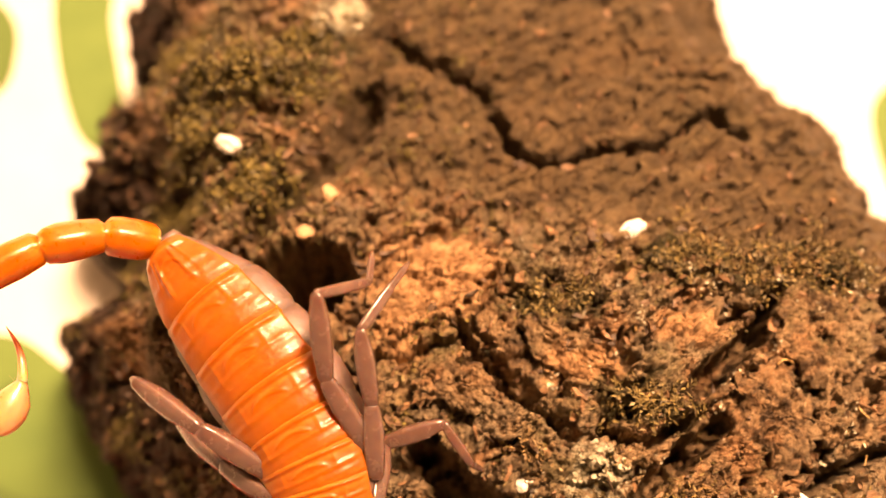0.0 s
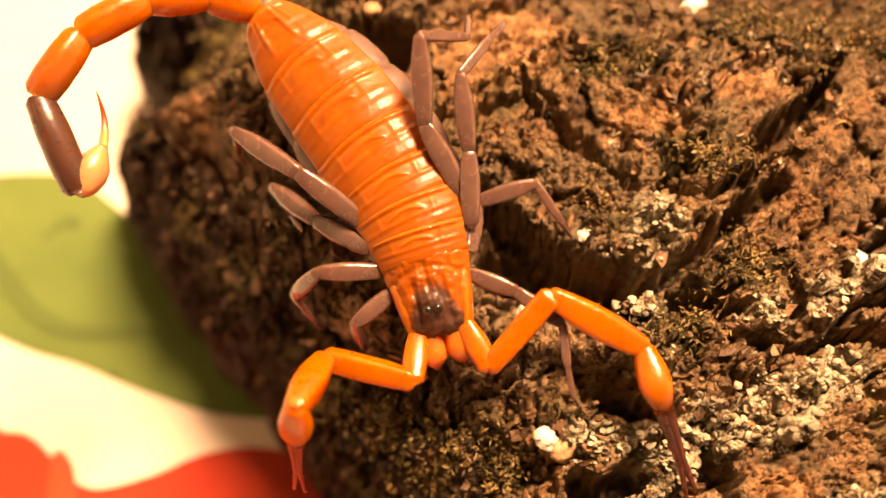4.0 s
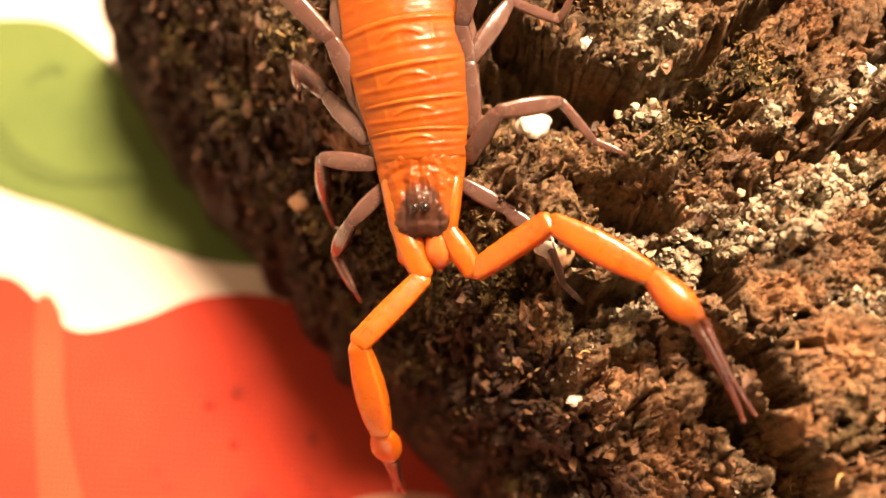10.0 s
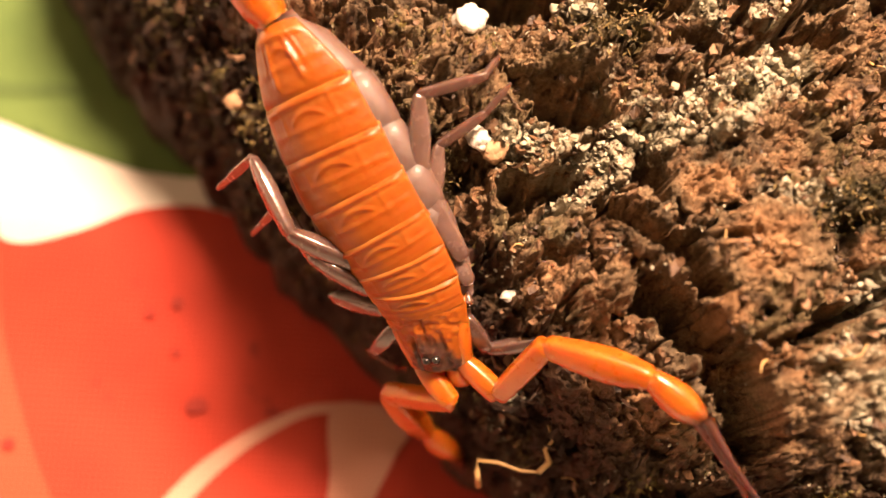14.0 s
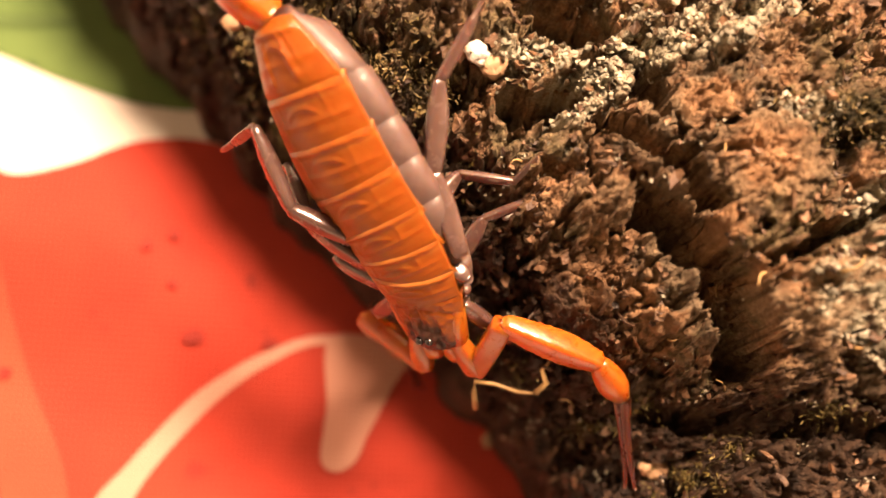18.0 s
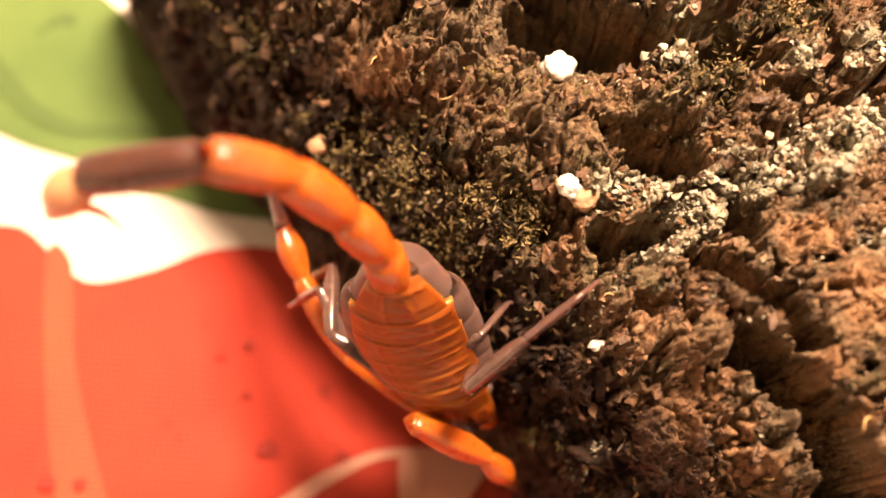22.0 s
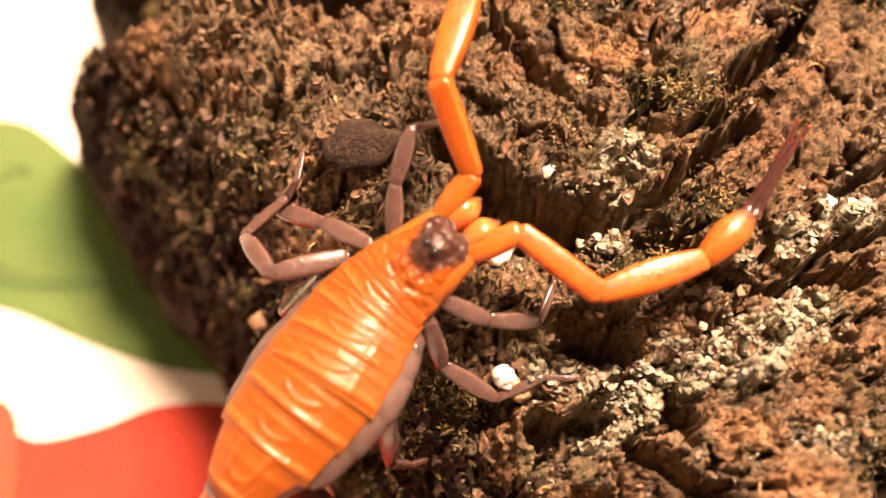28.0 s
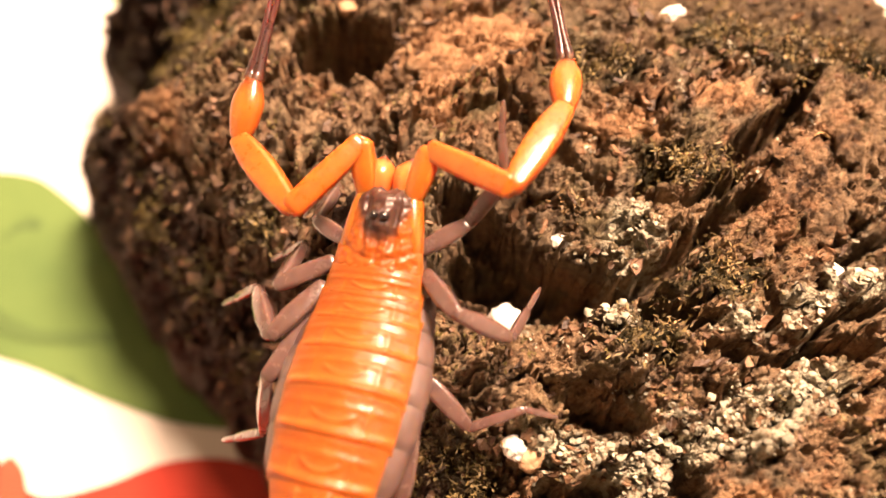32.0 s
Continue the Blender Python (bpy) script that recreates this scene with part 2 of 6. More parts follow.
def ramp(tree, fac, stops):
    r = tree.nodes.new("ShaderNodeValToRGB")
    while len(r.color_ramp.elements) < len(stops):
        r.color_ramp.elements.new(0.5)
    for e, (p, c) in zip(r.color_ramp.elements, stops):
        e.position, e.color = p, (*c, 1)
    link(tree, fac, r.inputs["Fac"])
    return r.outputs["Color"]


def mix(tree, fac, a, b, mode="MIX"):
    m = tree.nodes.new("ShaderNodeMix")
    m.data_type, m.blend_type = "RGBA", mode
    for slot, v in ((0, fac), (6, a), (7, b)):
        if hasattr(v, "is_output"):
            link(tree, v, m.inputs[slot])
        else:
            m.inputs[slot].default_value = v if slot == 0 else (*v, 1)
    return m.outputs[2]


def maths(tree, op, a, b):
    m = tree.nodes.new("ShaderNodeMath")
    m.operation, m.use_clamp = op, False
    for slot, v in ((0, a), (1, b)):
        if hasattr(v, "is_output"):
            link(tree, v, m.inputs[slot])
        else:
            m.inputs[slot].default_value = v
    return m.outputs[0]


def relief(tree, bsdf, fac, strength, distance):
    b = tree.nodes.new("ShaderNodeBump")
    b.inputs["Strength"].default_value, b.inputs["Distance"].default_value = strength, distance
    link(tree, fac, b.inputs["Height"])
    link(tree, b.outputs["Normal"], bsdf.inputs["Normal"])


def plain(name, dark, light, scale, rough=0.5, bump=0.0, distance=0.0001, sub=0.0, radius=(0.003, 0.001, 0.0004), coat=0.0, per_piece=0.0):
    mat, tree, bsdf = nodes(name)
    n = noise_node(tree, scale)
    colour = ramp(tree, n, [(0.3, dark), (0.7, light)])
    if per_piece:
        info = tree.nodes.new("ShaderNodeNewGeometry")
        hsv = tree.nodes.new("ShaderNodeHueSaturation")
        link(tree, maths(tree, "ADD", maths(tree, "MULTIPLY", info.outputs["Random Per Island"], 2 * per_piece), 1 - per_piece), hsv.inputs["Value"])
        link(tree, colour, hsv.inputs["Color"])
        colour = hsv.outputs["Color"]
    link(tree, colour, bsdf.inputs["Base Color"])
    bsdf.inputs["Roughness"].default_value = rough
    bsdf.inputs["Coat Weight"].default_value = coat
    bsdf.inputs["Coat Roughness"].default_value = 0.15
    if sub:
        bsdf.inputs["Subsurface Weight"].default_value, bsdf.inputs["Subsurface Scale"].default_value = sub, 1.0
        bsdf.inputs["Subsurface Radius"].default_value = radius
    if bump:
        relief(tree, bsdf, noise_node(tree, scale * 6), bump, distance)
    return mat


def bark_material():
    mat, tree, bsdf = nodes("bark")
    att = tree.nodes.new("ShaderNodeAttribute")
    att.attribute_name = "growth"
    sep = tree.nodes.new("ShaderNodeSeparateColor")
    link(tree, att.outputs["Color"], sep.inputs["Color"])
    broad, fine, grain = noise_node(tree, 130, 5), noise_node(tree, 900, 6, 0.7), noise_node(tree, 3500, 4, 0.7)
    base = ramp(tree, fine, [(0.30, (0.0174, 0.0093, 0.00496)), (0.43, (0.0806, 0.0477, 0.0236)), (0.55, (0.211, 0.133, 0.067)), (0.70, (0.409, 0.298, 0.174))])
    grey = ramp(tree, grain, [(0.3, (0.0465, 0.0353, 0.0205)), (0.7, (0.285, 0.223, 0.136))])
    tan = ramp(tree, grain, [(0.30, (0.0868, 0.0508, 0.0248)), (0.48, (0.285, 0.183, 0.093)), (0.7, (0.484, 0.36, 0.211))])
    kin = tree.nodes.new("ShaderNodeAttribute")
    kin.attribute_name = "flake"
    sort = tree.nodes.new("ShaderNodeSeparateColor")
    link(tree, kin.outputs["Color"], sort.inputs["Color"])
    base = mix(tree, ramp(tree, sort.outputs["Red"], [(0.45, (0, 0, 0)), (0.74, (0.75, 0.75, 0.75))]), base, tan)
    colour = mix(tree, ramp(tree, broad, [(0.44, (0, 0, 0)), (0.60, (0.75, 0.75, 0.75))]), base, grey)
    rust = ramp(tree, grain, [(0.32, (0.0744, 0.0322, 0.0136)), (0.5, (0.26, 0.13, 0.0558)), (0.7, (0.422, 0.26, 0.13))])
    colour = mix(tree, ramp(tree, noise_node(tree, 230, 5, 0.65), [(0.53, (0, 0, 0)), (0.62, (0.7, 0.7, 0.7))]), colour, rust)
    olive = ramp(tree, grain, [(0.32, (0.0372, 0.031, 0.0124)), (0.5, (0.124, 0.102, 0.0434)), (0.7, (0.248, 0.211, 0.105))])
    colour = mix(tree, ramp(tree, noise_node(tree, 175, 5, 0.7), [(0.54, (0, 0, 0)), (0.63, (0.75, 0.75, 0.75))]), colour, olive)
    film = ramp(tree, fine, [(0.3, (0.0248, 0.0149, 0.00558)), (0.55, (0.0651, 0.0409, 0.0161)), (0.75, (0.124, 0.0806, 0.0341))])
    colour = mix(tree, maths(tree, "MULTIPLY", sort.outputs["Green"], 0.88), colour, film)
    wood = ramp(tree, fine, [(0.3, (0.13, 0.066, 0.028)), (0.52, (0.36, 0.20, 0.092)), (0.72, (0.58, 0.38, 0.20))])
    colour = mix(tree, sep.outputs["Blue"], colour, wood)
    moss = ramp(tree, fine, [(0.3, (0.0136, 0.0112, 0.00372)), (0.6, (0.0465, 0.0384, 0.00868)), (0.8, (0.0992, 0.0806, 0.0186))])
    colour = mix(tree, maths(tree, "MULTIPLY", sep.outputs["Green"], ramp(tree, noise_node(tree, 420, 4), [(0.34, (0.2, 0.2, 0.2)), (0.5, (1, 1, 1))])), colour, moss)
    pale = ramp(tree, grain, [(0.25, (0.158, 0.14, 0.0864)), (0.45, (0.403, 0.374, 0.259)), (0.7, (0.605, 0.576, 0.446))])
    spots = ramp(tree, noise_node(tree, 650, 5, 0.65), [(0.45, (0, 0, 0)), (0.53, (1, 1, 1))])
    colour = mix(tree, maths(tree, "MULTIPLY", sep.outputs["Red"], spots), colour, pale)
    # flank tone: shade of the sloping side put into the base colour
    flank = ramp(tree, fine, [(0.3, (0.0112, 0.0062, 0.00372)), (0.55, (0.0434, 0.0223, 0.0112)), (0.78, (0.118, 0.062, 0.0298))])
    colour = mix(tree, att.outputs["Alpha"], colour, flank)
    link(tree, colour, bsdf.inputs["Base Color"])
    link(tree, maths(tree, "ADD", maths(tree, "MULTIPLY", grain, 0.6), 0.36), bsdf.inputs["Roughness"])
    bsdf.inputs["Specular IOR Level"].default_value = 0.35
    relief(tree, bsdf, maths(tree, "ADD", fine, maths(tree, "MULTIPLY", grain, 0.75)), 1.0, 0.00055)
    return mat


def cloth_material(name, light, dark, spot=None):
    """Woven printed cotton: a fine weave, faded patches."""
    mat, tree, bsdf = nodes(name)
    colour = ramp(tree, noise_node(tree, 60, 3), [(0.3, dark), (0.7, light)])
    if spot:
        colour = mix(tree, ramp(tree, noise_node(tree, 190, 2), [(0.66, (0, 0, 0)), (0.72, (0.8, 0.8, 0.8))]), colour, spot)
    link(tree, colour, bsdf.inputs["Base Color"])
    bsdf.inputs["Roughness"].default_value = 0.8
    tc = tree.nodes.new("ShaderNodeTexCoord")
    for_wave = []
    for direction in ("X", "Y"):
        w = tree.nodes.new("ShaderNodeTexWave")
        w.bands_direction = direction
        w.inputs["Scale"].default_value = 600
        link(tree, tc.outputs["Object"], w.inputs["Vector"])
        for_wave.append(w.outputs["Fac"])
    relief(tree, bsdf, maths(tree, "MAXIMUM", *for_wave), 0.4, 0.0002)
    return mat


# ---- mesh helpers ----
MM = 0.001


def mesh_from(name, verts, faces, mat, flat=False):
    me = bpy.data.meshes.new(name)
    me.from_pydata(verts, [], faces)
    me.materials.append(mat)
    if not flat:
        me.shade_smooth()
    me.update()
    return me


def grid_mesh(name, verts, nx, ny, mat):
    """A sheet of ny rows of nx points each; verts is an array of (ny * nx, 3)."""
    i = np.arange((ny - 1) * (nx - 1))
    r, c = i // (nx - 1), i % (nx - 1)
    a = r * nx + c
    quads = np.stack([a, a + 1, a + nx + 1, a + nx], 1).astype(np.int32)
    me = bpy.data.meshes.new(name)
    me.vertices.add(len(verts))
    me.vertices.foreach_set("co", verts.astype(np.float32).ravel())
    me.loops.add(quads.size)
    me.loops.foreach_set("vertex_index", quads.ravel())
    me.polygons.add(len(quads))
    me.polygons.foreach_set("loop_start", np.arange(0, quads.size, 4, dtype=np.int32))
    me.polygons.foreach_set("loop_total", np.full(len(quads), 4, dtype=np.int32))
    me.materials.append(mat)
    me.update(calc_edges=True)
    me.shade_smooth()
    return me


def part(name, bm, mat, parent, label=""):
    """One mesh object from a bmesh or a mesh, under a thing or a part."""
    if isinstance(bm, bmesh.types.BMesh):
        me = bpy.data.meshes.new(name)
        bm.to_mesh(me)
        bm.free()
        me.materials.append(mat)
        me.shade_smooth()
    else:
        me = bm
    ob = new(name, me)
    ob.parent = parent
    return tagged(ob, label)


def box(bm, x0, x1, y0, y1, z0, z1):
    m = Matrix.LocRotScale(((x0 + x1) / 2, (y0 + y1) / 2, (z0 + z1) / 2), None, (x1 - x0, y1 - y0, z1 - z0))
    bmesh.ops.create_cube(bm, size=1, matrix=m)


# ---- the room round the table ----
def build_room():
    paint = plain("wall_paint", (0.68, 0.63, 0.55), (0.77, 0.72, 0.63), 3, 0.85)
    boards = plain("floor_boards", (0.16, 0.09, 0.05), (0.26, 0.15, 0.08), 6, 0.6)
    # side and north walls, unseen, set close to bounce fill light on the table
    sides = (("wall_north", -0.72, 0.72, 0.47, 0.57, -0.75, 1.65), ("wall_south", -0.72, 0.72, -1.6, -1.5, -0.75, 1.65),
             ("wall_east", 0.62, 0.72, -1.5, 0.47, -0.75, 1.65), ("wall_west", -0.72, -0.62, -1.5, 0.47, -0.75, 1.65),
             ("floor", -0.72, 0.72, -1.6, 0.57, -0.85, -0.75), ("ceiling", -0.72, 0.72, -1.6, 0.57, 1.65, 1.75))
    for name, *b in sides:
        bm = bmesh.new()
        box(bm, *b)
        tagged(part(name, bm, boards if name == "floor" else paint, None), "plain warm cream wall of the room" if "wall" in name else "plain " + name + " of the room", "wall" if "wall" in name else name, kind="structure")
    bm = bmesh.new()
    box(bm, -0.6, 0.6, -0.45, 0.45, -0.75, -0.0025)
    tagged(part("table", bm, boards, None), "plain wooden block table under the cloth", "table", kind="structure")


build_room()


# ---- the bark ----
# growths: x, y, radius x, radius y
LICHEN = [(10.7, 9.6, 2.0, 2.2), (25.9, 7.5, 3.0, 1.2), (11.4, -5.6, 2.6, 1.4), (17.0, -3.8, 2.6, 1.1), (17.5, 4.2, 1.5, 1.0), (21.4, 4.0, 1.4, 0.9), (9.4, 4.9, 1.4, 1), (6.4, -4.2, 3, 1.4), (13.6, -3.3, 4.2, 1.7), (19.2, -1.1, 3, 1.5), (21.9, 0.4, 2, 1.4), (9.3, -7.7, 1.6, 0.8),
          (22.3, 6.0, 1.6, 1.2), (28.6, -14.2, 2.2, 2), (26.2, -18.6, 3.0, 1.4), (28.5, -21.0, 3.2, 1.6), (23, -8, 2.5, 0.8), (-8.5, 47.1, 2, 1.5), (33, 2, 3, 2), (35, -15, 3, 2.4)]
MOSS = [(-15.1, 40.7, 8, 3.0), (-10.7, 43.9, 3.5, 2), (-19.2, 36.2, 4, 2.5), (-24, 31.8, 6, 3), (-14.5, 32.2, 4, 3), (-22, 45.5, 5, 3), (-12.2, 0.3, 2.2, 2), (-7.6, -1.6, 4, 2.6), (-3.6, -5.2, 4.6, 3),
        (-5.2, -9.0, 2.4, 1.4), (16.3, 7.2, 3, 1.6), (11.3, 3.1, 3, 1.6), (1.1, -5.6, 1.6, 1.2), (-15.3, 11.2, 2, 1.5), (-20.8, 24.6, 3, 2), (17.0, 25.4, 3, 2.2), (21.5, 24.5, 3, 2), (27, 25, 4, 2), (8, 22, 4, 1.5), (14, 15, 4, 1.6), (27, -8, 4, 2)]
WOOD = [(10.6, -17.0, 2.4, 1.8), (12.8, -19.2, 2.4, 1.7), (15.2, -21.0, 1.9, 1.4), (20.5, -17.8, 1.4, 0.7), (18.6, -15.4, 1.2, 0.7), (-10.4, 4.0, 2.6, 1.3), (-13.3, 6.2, 2, 1.4), (20.4, -11.2, 2.2, 2), (17.6, -7.2, 2, 1.5), (-0.5, 24.0, 5, 4.0), (-2.8, 19.6, 2, 2.4),
        (17, 20, 2.5, 1.6), (10, 17.5, 3, 1.2), (-27, 20, 5, 4)]


def patches(x, y, spots, soft=0.6):
    total = np.zeros(x.shape)
    wx, wy = x + 0.8 * fbm(x / 1.4, y / 1.4, 61, 3), y + 0.8 * fbm(x / 1.4, y / 1.4, 67, 3)
    for cx, cy, rx, ry in spots:
        d = ((wx - cx) / rx) ** 2 + ((wy - cy) / ry) ** 2
        total = np.maximum(total, 1 - smooth(1 - soft, 1 + soft, d))
    return total


GROUND = {}


def ground(x, y):
    """The bark's height at a place, from the built sheet."""
    xs, ys, z = GROUND["sheet"]
    x, y = np.asarray(x, float), np.asarray(y, float)
    i, j = np.clip(np.searchsorted(xs, x) - 1, 0, len(xs) - 2), np.clip(np.searchsorted(ys, y) - 1, 0, len(ys) - 2)
    f, g = (x - xs[i]) / (xs[i + 1] - xs[i]), (y - ys[j]) / (ys[j + 1] - ys[j])
    return (z[j, i] * (1 - f) + z[j, i + 1] * f) * (1 - g) + (z[j + 1, i] * (1 - f) + z[j + 1, i + 1] * f) * g


def nearest(name, x, y):
    xs, ys, _ = GROUND["sheet"]
    return GROUND[name][np.clip(np.searchsorted(ys, y), 0, len(ys) - 1), np.clip(np.searchsorted(xs, x), 0, len(xs) - 1)]


def sunk(x, y):
    return nearest("drop", x, y) > 0.8


def tint(me, x, y, shift=0.0, known=None):
    """Where lichen, moss film and bare wood lie, and where the flank's shade is painted as darker bark."""
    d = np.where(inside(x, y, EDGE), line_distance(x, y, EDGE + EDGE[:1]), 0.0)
    # painted shade: the colour darkens towards the left edges
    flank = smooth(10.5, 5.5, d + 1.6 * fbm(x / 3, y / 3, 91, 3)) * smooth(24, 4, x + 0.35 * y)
    # same dark tone again towards the bottom
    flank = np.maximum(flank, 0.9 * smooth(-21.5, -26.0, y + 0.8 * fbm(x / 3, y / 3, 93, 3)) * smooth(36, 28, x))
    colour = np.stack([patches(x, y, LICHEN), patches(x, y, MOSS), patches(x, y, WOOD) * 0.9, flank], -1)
    layer = me.color_attributes.new("growth", "FLOAT_COLOR", "POINT")
    layer.data.foreach_set("color", colour.astype(np.float32).ravel())
    calm, flake = known or (nearest("calm", x, y), nearest("flake", x, y))
    tone = np.stack([np.clip(flake + shift, 0, 1), calm, 0 * calm, 0 * calm + 1], -1)
    me.color_attributes.new("flake", "FLOAT_COLOR", "POINT").data.foreach_set("color", tone.astype(np.float32).ravel())


def plate(rnd, cx, cy, rx, ry, turn, lift, tilt, mat, thing, label=""):
    """A flake of bark that has come loose at its edge: an irregular, curled slab over the ground."""
    n, m = 72, 26
    ang = np.linspace(0, 2 * np.pi, n, endpoint=False)
    wob = 1 + 0.16 * vnoise(np.cos(ang) * 5.3 + cy, np.sin(ang) * 5.3 + cx, 105) + 0.30 * vnoise(np.cos(ang) * 1.7 + cx, np.sin(ang) * 1.7 + cy, 101) + 0.20 * (hashed(np.arange(n) + round(31 * cx), np.arange(n) * 0 + round(17 * cy), 3) - 0.5)
    r = np.linspace(0.06, 1, m)[:, None]
    px, py = r * wob * rx * np.cos(ang), r * wob * ry * np.sin(ang)
    x, y = cx + px * math.cos(turn) - py * math.sin(turn), cy + px * math.sin(turn) + py * math.cos(turn)
    soft = bark_base(x, y)[0]
    z = soft + 0.6 * lift + 1.3 * tilt * px + 0.45 * fbm(x / 1.6, y / 1.6, 103, 4) + 0.25 * ridged(x / 0.9, y / 0.7, 104, 4) - 0.5 * smooth(0.75, 1, r) * (0.4 + 0.6 * hashed(np.round(ang * 3), np.round(ang * 0), 7))
    wx, wy = x + 0.4 * fbm(x / 1.1, y / 1.1, 107, 3), y + 0.4 * fbm(x / 1.1, y / 1.1, 108, 3)
    seam, val, ox, oy = cells(wx / 1.2 + 2, wy / 0.8, 109)
    z = z + 0.9 * ((val * 7.13) % 1 - 0.5) * ox + 0.8 * ((val * 13.7) % 1 - 0.6) * oy + 0.5 * (val - 0.5) - 0.35 * (1 - smooth(0, 0.22, seam))
    seam, val, ox, oy = cells(wx / 0.5 + 2, wy / 0.42, 111)
    z = z + 0.4 * ((val * 7.13) % 1 - 0.5) * ox + 0.35 * (val - 0.5)
    z = z - nearest("drop", x, y)
    low = np.minimum(np.maximum(soft - 1.5, z - 1.2 - 0.8 * (1 - r)), z - 0.3)
    top = np.stack([x, y, z], -1).reshape(-1, 3)
    under = np.stack([cx + (x - cx) * 0.93, cy + (y - cy) * 0.93, low], -1).reshape(-1, 3)
    verts, k = np.concatenate([top, under]), n * m
    faces = []
    for a in range(m - 1):
        for b in range(n):
            p, q = a * n + b, a * n + (b + 1) % n
            faces.append((p, p + n, q + n, q))
            faces.append((k + p, k + q, k + q + n, k + p + n))
    e = (m - 1) * n
    for b in range(n):
        faces.append((e + b, k + e + b, k + e + (b + 1) % n, e + (b + 1) % n))
    faces.append(tuple(reversed(range(n))))
    me = mesh_from("bark_plate", [tuple(v) for v in verts * MM], faces, mat)
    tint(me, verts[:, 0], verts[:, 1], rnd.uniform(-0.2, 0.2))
    return part("bark_plate", me, mat, thing, label)


def joined(name, verts, faces, mat, thing, label, smooth_it=False):
    me = mesh_from(name, verts, faces, mat, not smooth_it)
    return tagged(part(name, me, mat, thing, label), kind="stuff")


def moss_tuft(rnd, cx, cy, rx, ry, mat, thing, tall=1.0, label="olive and brown moss shoots"):
    verts, faces = [], []
    count = int(min(640, max(50, 9 * math.pi * rx * ry / tall)))
    for _ in range(count):
        a, r = rnd.random() * 2 * math.pi, abs(rnd.gauss(0, 0.62))
        x, y = cx + rx * r * math.cos(a), cy + ry * r * math.sin(a)
        z = float(ground(x, y)) - 0.15
        if z < 2 or sunk(x, y):
            continue
        d = Vector((rnd.gauss(0, 0.8), rnd.gauss(0, 0.8) - 0.15, 0.9)).normalized()
        ln = tall * (0.4 + 1.0 * rnd.random())
        p = Vector((x, y, z))
        curl = Vector((rnd.gauss(0, 0.5), rnd.gauss(0, 0.5), -0.3))
        for leaf in range(9):
            f = leaf / 8
            q = p + d * ln * f + curl * ln * f * f * 0.5
            out = Vector((rnd.gauss(0, 1), rnd.gauss(0, 1), 0.7)).normalized() if leaf < 8 else (d + curl * 0.5).normalized()
            side = out.cross(Vector((rnd.random(), rnd.random(), 1))).normalized() * (0.035 + 0.05 * rnd.random()) * tall
            size = (0.10 + 0.18 * rnd.random()) * tall
            bend = Vector((rnd.gauss(0, 0.08), rnd.gauss(0, 0.08), rnd.gauss(-0.08, 0.16)))
            e = len(verts)
            for v in (q, q + out * size * 0.5 + side + bend, q + out * size * 0.5 - side + bend, q + out * size + bend * 2.2):
                verts.append(tuple(v * MM))
            faces += [(e, e + 1, e + 3, e + 2)]
    joined("moss_tuft", verts, faces, mat, thing, label)


def lichen_patch(rnd, cx, cy, rx, ry, mat, thing):
    verts, faces = [], []
    for _ in range(int(min(420, 8 * math.pi * rx * ry))):
        a, r = rnd.random() * 2 * math.pi, math.sqrt(rnd.random()) * (0.8 + 0.7 * rnd.random())
        x, y = cx + rx * r * math.cos(a), cy + ry * r * math.sin(a)
        z = float(ground(x, y))
        if z < 5 or sunk(x, y):
            continue
        nrm = Vector((rnd.gauss(0.1, 0.6), rnd.gauss(0.1, 0.6), 1)).normalized()
        u = nrm.cross(Vector((0.3, 1, 0.1))).normalized()
        v = nrm.cross(u)
        size, e = 0.12 + 0.34 * rnd.random() ** 2, len(verts)
        p = Vector((x, y, z + 0.06))
        n = 8
        verts.append(tuple((p - nrm * 0.02) * MM))
        for s in range(n):
            t = 2 * math.pi * s / n
            w = size * (0.6 + 0.65 * rnd.random())
            verts.append(tuple((p + (u * math.cos(t) + v * math.sin(t) * 0.75) * w + nrm * (0.03 + 0.75 * (rnd.random() - 0.2) * size)) * MM))
        for s in range(n):
            w = Vector(verts[e + 1 + s]) - Vector((0, 0, 0.14 * MM))
            verts.append(tuple(w))
        for s in range(n):
            t = (s + 1) % n
            faces.append((e, e + 1 + s, e + 1 + t))
            faces.append((e + 1 + s, e + 1 + n + s, e + 1 + n + t, e + 1 + t))
    if faces:
        joined("lichen_patch", verts, faces, mat, thing, "pale grey-green crusty lichen lobes", True)


